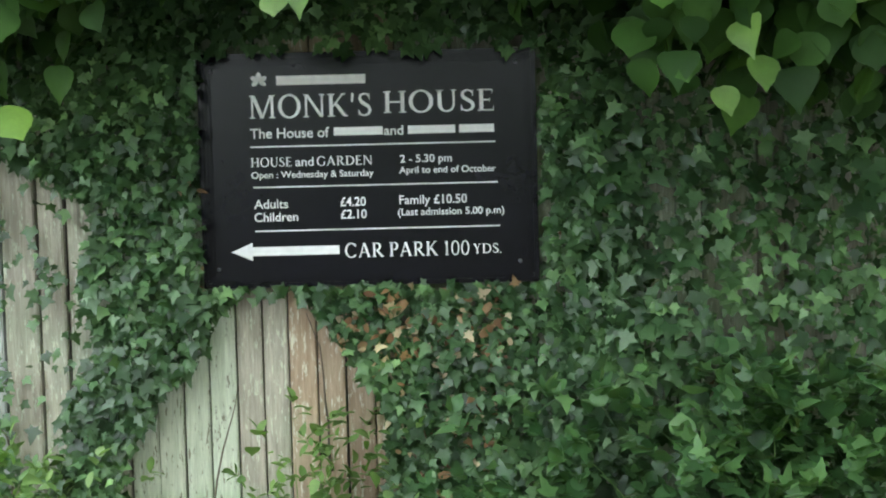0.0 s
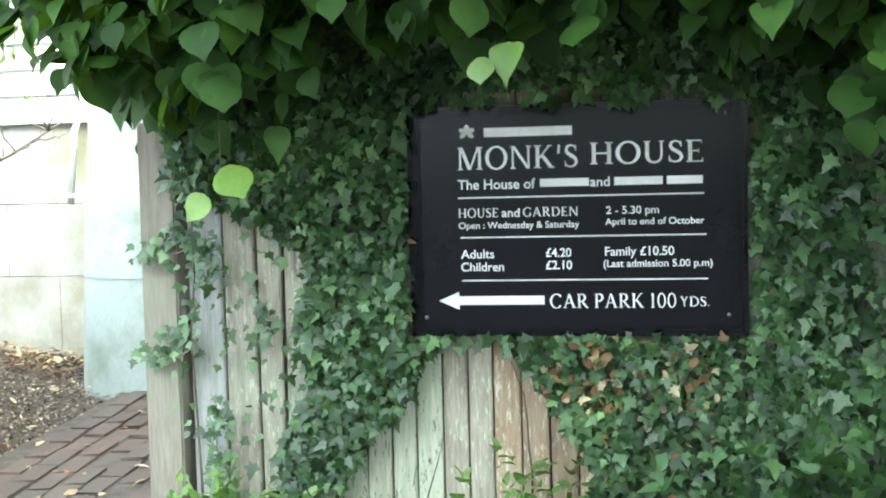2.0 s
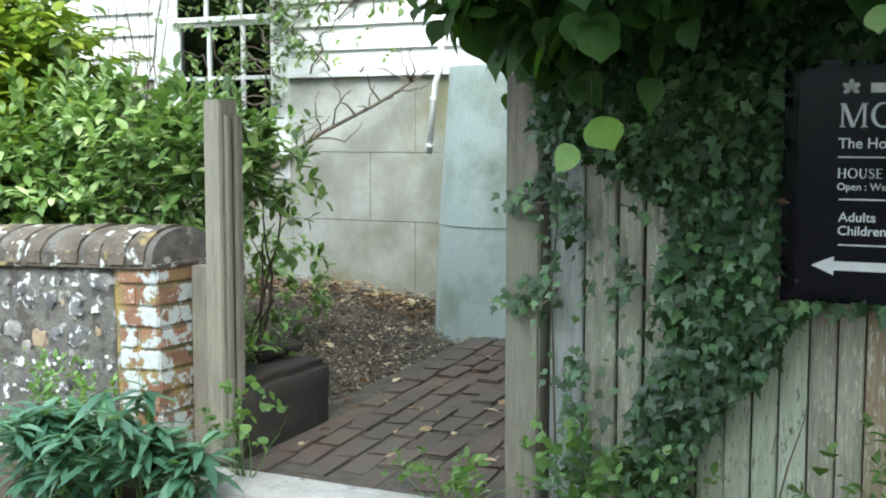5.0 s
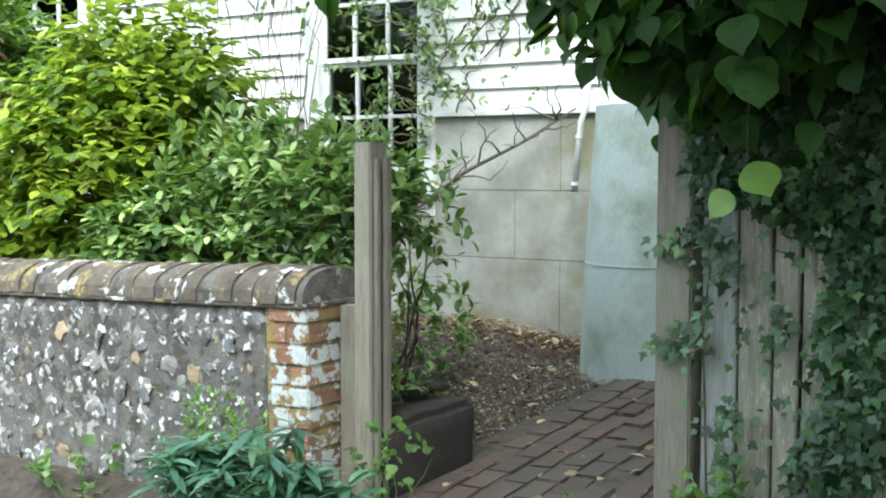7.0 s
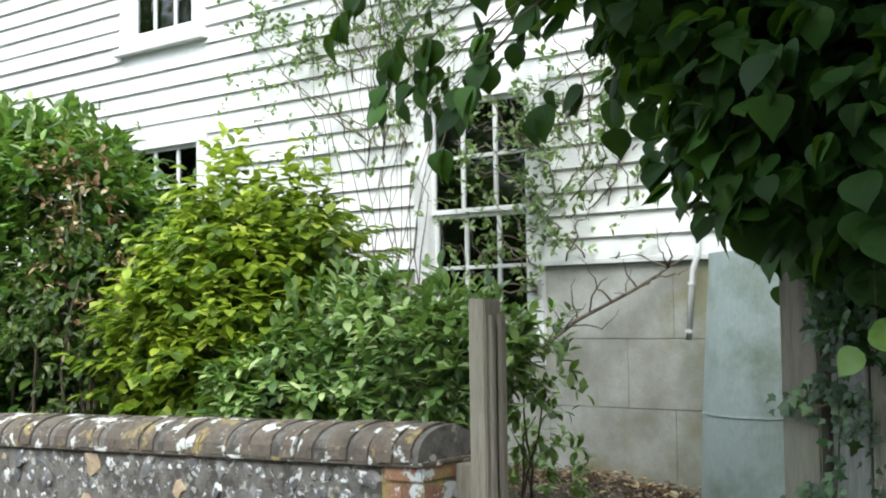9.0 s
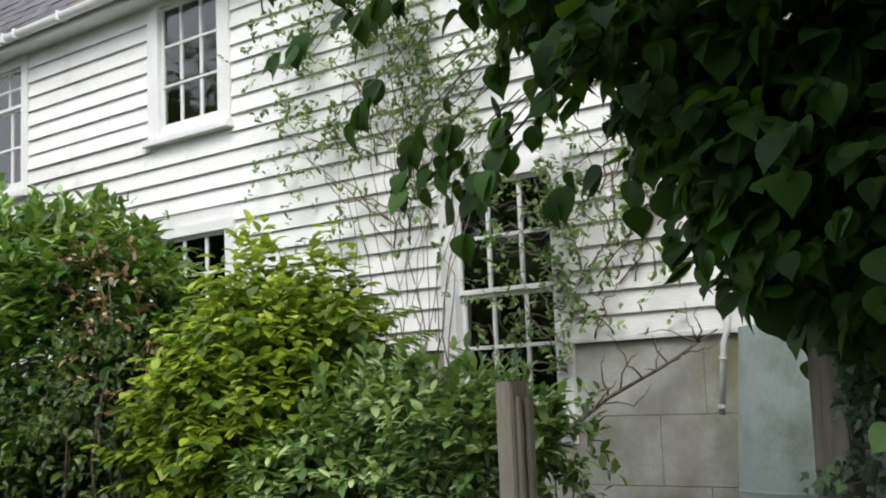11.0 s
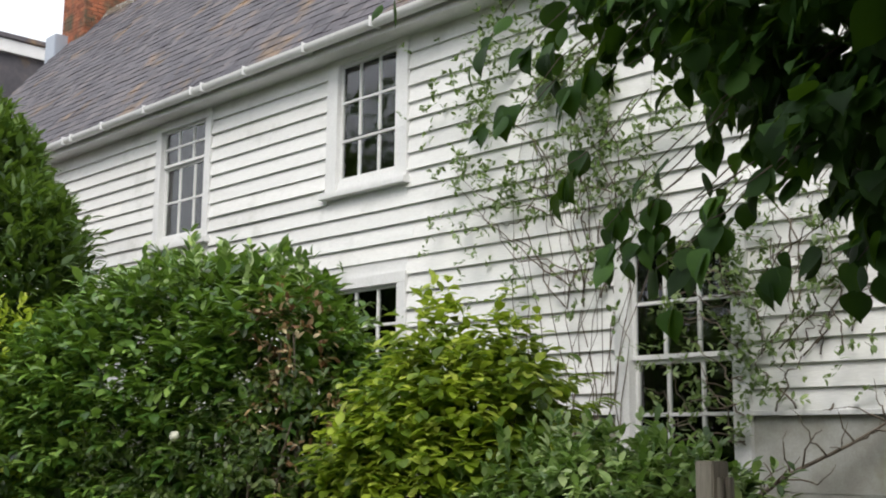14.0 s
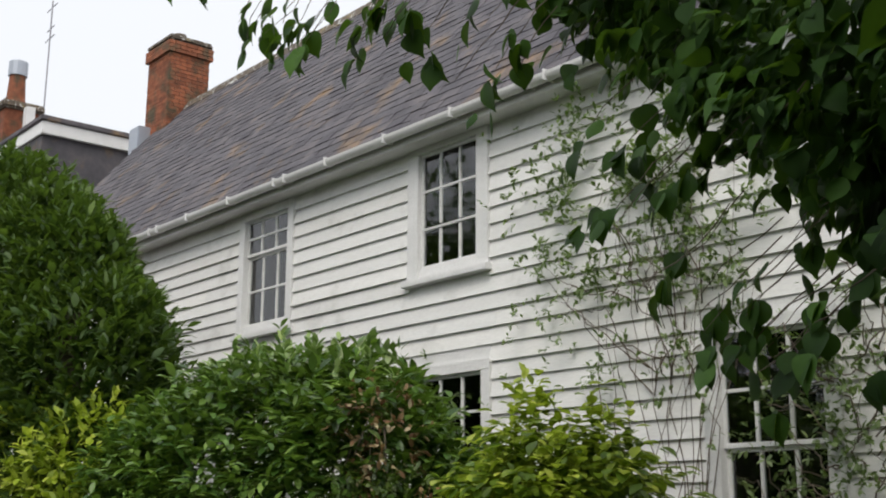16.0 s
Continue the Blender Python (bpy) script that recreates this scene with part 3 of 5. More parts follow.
def serif_glyph(ch):
    """White Roman capitals and figures of unit height: quads and the advance."""
    def bar(x0, x1, z0, z1):
        return [[(x0, z0), (x1, z0), (x1, z1), (x0, z1)]]

    def stem(x, w=0.155, top=True, foot=True):
        w = max(w, 0.085)
        q = bar(x - w / 2, x + w / 2, 0, 1)
        if foot:
            q += bar(x - w / 2 - 0.075, x + w / 2 + 0.075, 0, 0.05)
        if top:
            q += bar(x - w / 2 - 0.075, x + w / 2 + 0.075, 0.95, 1)
        return q

    def slope(x0, z0, x1, z1, w):
        return [[(x0 - w / 2, z0), (x0 + w / 2, z0), (x1 + w / 2, z1), (x1 - w / 2, z1)]]

    T, H = 0.165, 0.085
    if ch == "M":
        return stem(0.13, H) + slope(0.17, 1, 0.55, 0, T) + slope(0.55, 0, 0.93, 1, H) + stem(0.98, 0.12), 1.12
    if ch == "O":
        return bow(0.47, 0.5, 0.41, 0.49, 0, 360), 0.94
    if ch == "N":
        return stem(0.12, H) + slope(0.14, 1, 0.78, 0, 0.14) + stem(0.8, H, True, False), 0.92
    if ch == "K":
        return stem(0.14) + slope(0.2, 0.42, 0.66, 1, H) + slope(0.34, 0.56, 0.74, 0, T + 0.02) + bar(0.56, 0.76, 0.95, 1) + bar(0.62, 0.86, 0, 0.05), 0.84
    if ch == "'":
        return slope(0.07, 0.62, 0.1, 1, 0.1), 0.18
    if ch == "S":
        pts = [(0.50, 0.82), (0.42, 0.94), (0.28, 0.975), (0.13, 0.90), (0.09, 0.76), (0.16, 0.62), (0.32, 0.51), (0.47, 0.40), (0.53, 0.24), (0.45, 0.09), (0.28, 0.025), (0.12, 0.07), (0.05, 0.2)]
        return stroke(pts, [0.05, 0.065, 0.075, 0.11, 0.13, 0.15, 0.16, 0.15, 0.13, 0.11, 0.075, 0.065, 0.05]) + bar(0.485, 0.515, 0.70, 0.97) + bar(0.035, 0.065, 0.03, 0.30), 0.58
    if ch == "H":
        return stem(0.14) + stem(0.74) + bar(0.14, 0.74, 0.465, 0.535), 0.88
    if ch == "U":
        pts = [(0.14, 1), (0.14, 0.4)] + [(0.42 - 0.28 * math.cos(radians(a)), 0.34 - 0.32 * math.sin(radians(a))) for a in range(15, 170, 15)] + [(0.7, 0.4), (0.7, 1)]
        n = len(pts)
        return stroke(pts, [0.155] * 3 + [0.13] * 2 + [0.085] * (n - 7) + [0.08, 0.08]) + bar(0.0, 0.28, 0.95, 1) + bar(0.6, 0.8, 0.95, 1), 0.82
    if ch == "E":
        return stem(0.14) + bar(0.14, 0.58, 0.935, 1) + bar(0.14, 0.48, 0.47, 0.535) + bar(0.14, 0.62, 0, 0.065) + bar(0.555, 0.585, 0.82, 1) + bar(0.455, 0.48, 0.4, 0.6) + bar(0.6, 0.63, 0, 0.2), 0.66
    if ch in "CG":
        q = bow(0.47, 0.5, 0.41, 0.49, 42, 318) + bar(0.755, 0.785, 0.72, 0.95)
        if ch == "G":
            q += bar(0.68, 0.80, 0.05, 0.42) + bar(0.62, 0.87, 0.39, 0.425)
        return q, 0.86
    if ch == "A":
        return slope(0.1, 0, 0.42, 1, H) + slope(0.42, 1, 0.78, 0, T + 0.01) + bar(0.22, 0.62, 0.31, 0.38) + bar(0.0, 0.22, 0, 0.05) + bar(0.64, 0.92, 0, 0.05), 0.9
    if ch in "PRD":
        q = stem(0.14)
        if ch == "D":
            return q + bow(0.3, 0.5, 0.5, 0.48, -90, 90) + bar(0.14, 0.31, 0.935, 1) + bar(0.14, 0.31, 0, 0.065), 0.86
        q += bow(0.3, 0.73, 0.26, 0.25, -90, 90) + bar(0.14, 0.31, 0.935, 1) + bar(0.14, 0.31, 0.445, 0.51)
        if ch == "R":
            q += slope(0.32, 0.48, 0.72, 0, T + 0.02) + bar(0.62, 0.84, 0, 0.05)
        return q, 0.62 if ch == "P" else 0.8
    if ch == "1":
        return stem(0.2, 0.12, False) + slope(0.08, 0.84, 0.18, 1, 0.06), 0.4
    if ch == "0":
        return bow(0.3, 0.5, 0.25, 0.49, 0, 360, 0.11), 0.6
    if ch == "Y":
        return slope(0.13, 1, 0.4, 0.46, T) + slope(0.4, 0.46, 0.66, 1, H) + bar(0.34, 0.46, 0, 0.5) + bar(0.26, 0.54, 0, 0.05) + bar(0, 0.27, 0.95, 1) + bar(0.56, 0.78, 0.95, 1), 0.78
    if ch == ".":
        return bar(0.03, 0.15, 0, 0.12), 0.18
    return [], 0.22


def make_sign():
    y = 2.905
    sign = base("notice_board", (sx(889), y + 0.02, sz(358)), "black painted notice board with white opening hours lettering", "sign")
    inv = Matrix.Translation(-sign.location)

    def piece(name, bm, mat, label="", parent=None):
        bmesh.ops.transform(bm, matrix=inv, verts=bm.verts[:])
        return part(name, bm, mat, parent or sign, label)

    x0, x1, z0, z1 = sx(594), sx(1184), sz(561), sz(152)
    panel = piece("panel", box_bm(x0 + 0.02, x1 - 0.02, y, y + 0.018, z0 + 0.02, z1 - 0.02), M_SIGN)
    # stepped moulding
    for k, (d, w) in enumerate(((0.022, 0.012), (0.016, 0.009), (0.010, 0.008))):
        o = (0, 0.013, 0.023)[k]
        for nm, b in (("moulding", (x0 + o, x1 - o, z0 + o, z0 + o + w)), ("moulding", (x0 + o, x1 - o, z1 - o - w, z1 - o)), ("moulding", (x0 + o, x0 + o + w, z0 + o + w, z1 - o - w)), ("moulding", (x1 - o - w, x1 - o, z0 + o + w, z1 - o - w))):
            piece(nm, box_bm(b[0], b[1], y - d, y + 0.018, b[2], b[3], 0.0025), M_SIGN)
    for px, py in ((616, 181), (1150, 176), (620, 528), (1152, 525)):
        bm = bmesh.new()
        bmesh.ops.create_uvsphere(bm, u_segments=10, v_segments=6, radius=0.006, matrix=Matrix.Translation((sx(px), y - 0.001, sz(py))))
        piece("screw", bm, M_SCREW, "small dull steel screw head")

    def bar(px0, px1, py0, py1, name="painted_line"):
        piece(name, box_bm(sx(px0), sx(px1), y - 0.0016, y - 0.0002, sz(py1), sz(py0)), M_WHITE_INK)

    for a, b, c in ((682, 1112, 314), (685, 1115, 385), (686, 1117, 462)):
        bar(a, b, c - 1.2, c + 1.2)
    bar(731, 887, 191, 207, "name_bar")
    for a, b in ((829, 915), (921, 952), (959, 1042), (1049, 1110)):
        if a != 921:
            bar(a, b, 283, 297, "name_bar")
    # emblem: a sprig of five small leaves
    bm = bmesh.new()
    for a, s in ((90, 1.0), (30, 0.9), (150, 0.9), (-35, 0.8), (215, 0.8)):
        c = (sx(700) + 0.013 * math.cos(radians(a)), sz(199) + 0.011 * math.sin(radians(a)))
        vs = [bm.verts.new((c[0] + s * 0.0135 * math.cos(radians(a)) * math.cos(q) - s * 0.008 * math.sin(radians(a)) * math.sin(q), y - 0.001, c[1] + s * 0.0135 * math.sin(radians(a)) * math.cos(q) + s * 0.008 * math.cos(radians(a)) * math.sin(q))) for q in [k * 0.628 for k in range(10)]]
        bm.faces.new(vs)
    piece("emblem", bm, M_WHITE_INK)
    # arrow
    shape = [(643, 498), (680, 482), (680, 490), (833, 490), (833, 505.5), (680, 505.5), (680, 514)]
    bm = prism_bm([(sx(a), sz(b)) for a, b in shape], "y", y - 0.0016, y - 0.0002)
    piece("arrow", bm, M_WHITE_INK, "white painted arrow")

    def words(body, px0, px1, base_py, cap_px, bold=0.0, serif=False):
        cu = bpy.data.curves.new("lettering", "FONT")
        cu.body, cu.size, cu.extrude, cu.offset = body, 1.0, 0.0, bold
        ob = new("lettering", cu)
        bpy.context.view_layer.update()
        wide = ob.dimensions.x
        cap = cap_px * 0.00159 / 0.729
        x_off = ob.bound_box[0][0]
        fx = (px1 - px0) * 0.00159 / wide
        cu.materials.append(M_WHITE_INK)
        ob.parent = sign
        ob.matrix_basis = Matrix.Translation(Vector((sx(px0) - x_off * fx, y - 0.0012, sz(base_py))) - sign.location) @ pose(0, 0, 0, 90, 0, 0) @ Matrix.Diagonal((fx, cap, 1, 1))
        return ob

    def serif_words(body, px0, px1, base_py, cap_px):
        bm, at = bmesh.new(), 0.0
        for ch in body:
            polys, wide = serif_glyph(ch)
            for q in polys:
                bm.faces.new([bm.verts.new((at + p[0], 0, p[1])) for p in q])
            at += wide + 0.13
        at -= 0.13
        fx, fz = (px1 - px0) * 0.00159 / at, cap_px * 0.00159
        for v in bm.verts:
            v.co = Vector((sx(px0) + v.co.x * fx, y - 0.0012, sz(base_py) + v.co.z * fz))
        bmesh.ops.recalc_face_normals(bm, faces=bm.faces[:])
        piece("lettering", bm, M_WHITE_INK)

    serif_words("MONK'S", 682, 896, 264, 40)
    serif_words("HOUSE", 918, 1112, 260, 38)
    serif_words("HOUSE", 682, 754, 349, 16)
    serif_words("GARDEN", 798, 895, 349, 16)
    serif_words("CAR PARK 100", 843, 1062, 512, 25)
    serif_words("YDS.", 1069, 1119, 510, 17)
    for body, a, b, by, cp, bo in (
        ("The House of", 682, 821, 299, 18, 0.012), ("and", 917, 951, 298, 17, 0.012),
        ("and", 760, 792, 349, 16, 0.012), ("Open : Wednesday & Saturday", 682, 897, 369, 12, 0.012),
        ("2 - 5.30 pm", 944, 1035, 347, 14, 0.012), ("April to end of October", 942, 1112, 366, 12, 0.012),
        ("Adults", 685, 745, 422, 16, 0.012), ("Children", 685, 762, 445, 16, 0.012),
        ("£4.20", 837, 882, 421, 16, 0.016), ("£2.10", 837, 883, 443, 16, 0.016),
        ("Family £10.50", 941, 1060, 420, 16, 0.012), ("(Last admission 5.00 p.m)", 938, 1125, 440, 13, 0.012),
    ):
        words(body, a, b, by, cp, bo)


# ---------------------------------------------------------------- flint wall
def make_flint_wall():
    rng = np.random.default_rng(11)
    x0, x1, y0, y1, top = -16.0, -2.84, 2.80, 3.12, 1.125
    bm = box_bm(x0, x1 - 0.2, y0, y1, 0.1, top)
    wall = tagged(part("flint_wall", bm, M_MORTAR), "low flint garden wall with rounded brick coping, lichen spotted", "wall")
    # flints
    shapes = []
    for k in range(8):
        b = bmesh.new()
        bmesh.ops.create_icosphere(b, subdivisions=2, radius=1)
        sq = rng.uniform(0.6, 1.05, 3)
        for v in b.verts:
            lump = 1 + 0.75 * noise.noise(v.co * 1.9 + Vector((k * 7, 0, 0))) + 0.25 * noise.noise(v.co * 4 + Vector((k * 3, 5, 0)))
            v.co = Vector((v.co.x * sq[0] * lump, v.co.y * 0.55, v.co.z * sq[2] * lump))
            if v.co.y < -0.22:
                v.co.y = -0.22 + (v.co.y + 0.22) * 0.3 + 0.1 * noise.noise(v.co * 3)
        for m in (M_FLINT, M_FLINT_WARM):
            me = bpy.data.meshes.new("flint")
            b.to_mesh(me)
            me.materials.append(m)
            shapes.append(me)
        b.free()
    put, joined = [], bmesh.new()
    tries = 0
    while len(put) < 760 and tries < 11000:
        tries += 1
        s = rng.uniform(0.03, 0.06) * (1 if rng.random() > 0.35 else 0.5)
        x, z = rng.uniform(-6.6, x1 - 0.23), 0.345 + 0.105 * rng.integers(0, 8) + rng.normal(0, 0.014)
        z = min(z, top - 0.06)
        if all((x - a) ** 2 + ((z - b) * 1.1) ** 2 > (s + c + 0.004) ** 2 * 0.9 for a, b, c in put):
            put.append((x, z, s))
    near = sorted(put, key=lambda p: -p[0])
    for i, (x, z, s) in enumerate(near):
        m = pose(x, y0 + 0.003, z, rng.uniform(-20, 20), rng.uniform(0, 360), rng.uniform(-20, 20)) @ Matrix.Diagonal((s * 1.2, s * 0.8, s, 1))
        me = shapes[2 * (i % 8) + (1 if rng.random() < 0.05 else 0)]
        if i < 300:
            share("flint", me, wall, m)
        else:
            k = len(joined.verts)
            joined.from_mesh(me)
            joined.verts.ensure_lookup_table()
            bmesh.ops.transform(joined, matrix=m, verts=joined.verts[k:])
    tagged(part("flint_field", joined, M_FLINT, wall), kind="stuff")
    # brick quoins at the end
    for c in range(11):
        z = 0.30 + c * 0.076
        long = c % 2 == 0
        part("quoin_brick", box_bm(x1 - (0.18 if long else 0.085), x1, y0 - 0.006, y1, z, z + 0.07, 0.007), M_QUOIN, wall)
        if not long:
            part("quoin_brick", box_bm(x1 - 0.18, x1 - 0.094, y0 - 0.004, y1, z, z + 0.07, 0.007), M_QUOIN, wall)
    part("quoin_core", box_bm(x1 - 0.2, x1 - 0.004, y0 + 0.004, y1 - 0.004, 0.1, top), M_QUOIN_BED, wall)
    # tile creasing and half-round coping
    part("tile_course", box_bm(x0, x1 + 0.005, y0 - 0.022, y1 + 0.02, top - 0.012, top + 0.004, 0.004), M_COPING, wall)
    prof = [(2.96 + 0.185 * math.cos(a), top + 0.004 + 0.128 * math.sin(a) ** 0.8) for a in [math.pi * k / 12 for k in range(13)]]
    meshes = []
    for k in range(5):
        b = prism_bm(prof, "x", -0.0365, 0.0365)
        for v in b.verts:
            v.co.y += rng.normal(0, 0.002) if v.co.z > top + 0.02 else 0
            v.co.z += rng.normal(0, 0.002) if v.co.z > top + 0.02 else 0
        me = bpy.data.meshes.new("coping_brick")
        b.to_mesh(me)
        b.free()
        me.materials.append(M_COPING)
        meshes.append(me)
    part("coping_bed", prism_bm([(2.96 + (a - 2.96) * 0.96, top + (b - top) * 0.95) for a, b in prof], "x", x0, x1 - 0.01), M_MORTAR, wall)
    x, i = x1 - 0.045, 0
    while x > x0 + 0.05:
        share("coping_brick", meshes[i % 5], wall, pose(x, rng.normal(0, 0.002), rng.normal(0, 0.0015), 0, 0, rng.normal(0, 0.5)))
        x -= 0.079
        i += 1
    # the whole wall falls a little with the lane
    wall.matrix_basis = Matrix.Translation((-2.84, 0, 1.1)) @ pose(0, 0, 0, 0, -1.55, 0) @ Matrix.Translation((2.84, 0, -1.1))


# ---------------------------------------------------------------- house
WINDOWS = {  # glass: x0, x1, z0, z1, meeting rail, rows below and above it, casing width
    "lower": (-5.42, -4.59, 1.60, 3.13, 2.345, 2, 2, 0.125),
    "upper_near": (-8.78, -7.955, 4.136, 5.26, 4.52, 1, 2, 0.16),
    "upper_far": (-11.98, -11.07, 3.985, 5.21, 4.79, 2, 2, 0.115),
    "lower_far": (-8.80, -7.895, 1.70, 3.12, 2.44, 2, 2, 0.115),
}
EAVE = 5.315


def make_window(house, key, label):
    gx0, gx1, gz0, gz1, meet, below, above, cw = WINDOWS[key]
    y = HOUSE
    win = part("window", box_bm(gx0 - cw, gx1 + cw, y - 0.045, y + 0.12, gz1, gz1 + 0.1, 0.004), M_TRIM, house, label)
    for a, b in ((gx0 - cw, gx0), (gx1, gx1 + cw)):
        part("jamb", box_bm(a, b, y - 0.045, y + 0.12, gz0 - 0.091, gz1 - 0.0005, 0.004), M_TRIM, win)
    part("sill", box_bm(gx0 - cw - 0.03, gx1 + cw + 0.03, y - 0.10, y + 0.05, gz0 - 0.155, gz0 - 0.092, 0.006), M_TRIM, win)
    part("bottom_rail", box_bm(gx0, gx1, y - 0.02, y + 0.1, gz0 - 0.091, gz0, 0.003), M_TRIM, win)
    part("apron", box_bm(gx0 - cw + 0.005, gx1 + cw - 0.005, y - 0.016, y + 0.034, gz0 - 0.29, gz0 - 0.156, 0.003), M_TRIM, win)
    if gz1 + 0.3 < EAVE:
        part("head_board", box_bm(gx0 - cw + 0.005, gx1 + cw - 0.005, y - 0.016, y + 0.034, gz1 + 0.1005, gz1 + 0.25, 0.003), M_TRIM, win)
    fixed = below == 1     # one fixed light with thin bars, not two sashes
    for a, b, dy, n in ((gz0, meet, 0.0 if fixed else 0.03, below), (meet, gz1, 0.0, above)):
        s = 0.028
        lo, hi = (0.012 if fixed and a == meet else 0.035), (0.012 if fixed and b == meet else s)
        for nm, q in (("stile", (gx0, gx0 + s, a, b)), ("stile", (gx1 - s, gx1, a, b)), ("rail", (gx0 + s, gx1 - s, a, a + lo)), ("rail", (gx0 + s, gx1 - s, b - hi, b))):
            part(nm, box_bm(q[0], q[1], y + dy, y + dy + 0.03, q[2], q[3], 0.003), M_TRIM, win)
        for c in (1, 2):
            x = gx0 + (gx1 - gx0) * c / 3
            part("glazing_bar", box_bm(x - 0.0125, x + 0.0125, y + dy + 0.002, y + dy + 0.026, a + 0.03, b - 0.02, 0.003), M_TRIM, win)
        for r in range(1, n):
            z = a + (b - a) * r / n
            part("glazing_bar", box_bm(gx0 + 0.02, gx1 - 0.02, y + dy + 0.004, y + dy + 0.024, z - 0.0125, z + 0.0125, 0.003), M_TRIM, win)
        for c in range(3):
            for r in range(n):
                xa, xb = gx0 + (gx1 - gx0) * c / 3, gx0 + (gx1 - gx0) * (c + 1) / 3
                za, zb = a + (b - a) * r / n, a + (b - a) * (r + 1) / n
                pane = part("pane", box_bm(xa + 0.01, xb - 0.01, y + dy + 0.013, y + dy + 0.017, za + 0.01, zb - 0.01), M_GLASS, win)
                pane.visible_shadow = False


def make_house():
    rng = np.random.default_rng(13)
    X0, X1 = -20.0, 2.0
    house = base("house", (-9, 8, 0.4), "long white weatherboarded cottage with a slate roof", "house")
    house.location = (0, 0, 0)
    holes = [(g[0] - g[7] * 0.8, g[1] + g[7] * 0.8, g[2] - 0.10, g[3] + 0.09) for g in WINDOWS.values()]

    def spans(z0, z1, lo, hi):
        """Stretches along x that no opening takes between two heights."""
        cuts = sorted((h[0], h[1]) for h in holes if h[2] < z1 and h[3] > z0)
        out, at = [], lo
        for a, b in cuts:
            if a > at:
                out.append((at, a))
            at = max(at, b)
        if at < hi:
            out.append((at, hi))
        return out

    zs = sorted({1.96, EAVE} | {z for h in holes for z in h[2:]} | {0.3})
    zs = [z for z in zs if 0.3 <= z <= EAVE]
    for a, b in zip(zs, zs[1:]):
        for p, q in spans(a + 0.001, b - 0.001, X0, X1):
            part("front_wall", box_bm(p, q, HOUSE + 0.035, HOUSE + 0.2, a, b), M_BOARD, house)
    bm = box_bm(X0, X1, 12.0, 12.2, 0.3, EAVE)
    box_bm(X0, X0 + 0.2, HOUSE + 0.2, 12.0, 0.3, EAVE, 0, bm)
    box_bm(X1 - 0.2, X1, HOUSE + 0.2, 12.0, 0.3, EAVE, 0, bm)
    part("outer_wall", bm, M_BOARD, house)
    # floors and inner wall, coloured near black to stand for room shade
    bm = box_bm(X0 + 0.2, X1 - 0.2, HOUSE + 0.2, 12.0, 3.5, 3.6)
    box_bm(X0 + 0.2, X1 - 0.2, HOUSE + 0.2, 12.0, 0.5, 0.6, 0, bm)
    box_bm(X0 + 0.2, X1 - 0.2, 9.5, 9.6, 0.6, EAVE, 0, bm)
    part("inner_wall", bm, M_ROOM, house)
    # rendered plinth in large scored blocks
    courses = [(0.35, 1.0525), (1.0555, 1.4825), (1.4855, 1.955)]
    for k, (a, b) in enumerate(courses):
        for p, q in spans(a, b, -7.0, X1):
            edges = [p] + [x for x in [-6.6 + 0.9 * i + (0.03 if k == 1 else 0.35) for i in range(12)] if p + 0.2 < x < q - 0.2] + [q]
            for c, d in zip(edges, edges[1:]):
                part("plinth_block", box_bm(c + 0.0012, d - 0.0012, HOUSE - 0.006 + rng.normal(0, 0.0006), HOUSE + 0.0345, a, b, 0.0022), M_RENDER, house)
    for p, q in spans(0.35, 1.955, X0, -7.0):
        part("plinth_block", box_bm(p, q, HOUSE, HOUSE + 0.034, 0.35, 1.955), M_RENDER, house)
    part("drip_board", prism_bm([(HOUSE - 0.045, 1.957), (HOUSE - 0.045, 1.985), (HOUSE + 0.034, 2.0), (HOUSE + 0.034, 1.957)], "x", -4.46, X1), M_TRIM, house)
    # lapped boards
    z, step = 1.975, 0.1513
    while z < EAVE - 0.02:
        for p, q in spans(z + 0.02, z + step - 0.02, X0, X1):
            at = p
            while at < q - 0.01:
                end = min(q, at + rng.uniform(3.2, 4.8))
                if q - end < 0.8:
                    end = q
                w = rng.normal(0, 0.002)
                b = prism_bm([(HOUSE - 0.033 + w, z), (HOUSE - 0.031 + w, z + 0.008), (HOUSE - 0.002, z + step + 0.02), (HOUSE + 0.016, z + step + 0.02), (HOUSE + 0.016, z)], "x", at + 0.001, end - 0.001)
                part("weatherboard", b, M_BOARD, house)
                at = end
        z += step
    make_window(house, "lower", "white painted sash window with dark panes")
    make_window(house, "upper_near", "white painted sash window under the eaves")
    make_window(house, "upper_far", "white painted sash window, upper sash lowered")
    bm = bmesh.new()
    folds = [(-12.0 + 0.02 * i, HOUSE + 0.17 + 0.02 * math.sin(1.4 * i) + 0.012 * math.sin(0.47 * i)) for i in range(48)]
    low, high = [bm.verts.new((x, y, 3.95)) for x, y in folds], [bm.verts.new((x, y, 5.2)) for x, y in folds]
    for i in range(47):
        bm.faces.new((low[i], low[i + 1], high[i + 1], high[i]))
    part("curtain", bm, M_CURTAIN, house, "pale grey net curtain", True)
    make_window(house, "lower_far", "white painted window half hidden by shrubs")
    part("corner_board", box_bm(X0 - 0.02, X0 + 0.1, HOUSE - 0.05, HOUSE + 0.03, 1.96, EAVE, 0.004), M_TRIM, house)
    # soffit, fascia, gutter
    part("soffit", box_bm(X0, X1, 5.86, HOUSE + 0.2, EAVE, EAVE + 0.03), M_TRIM, house)
    part("fascia", box_bm(X0, X1, 5.835, 5.86, EAVE - 0.01, EAVE + 0.12, 0.004), M_TRIM, house)
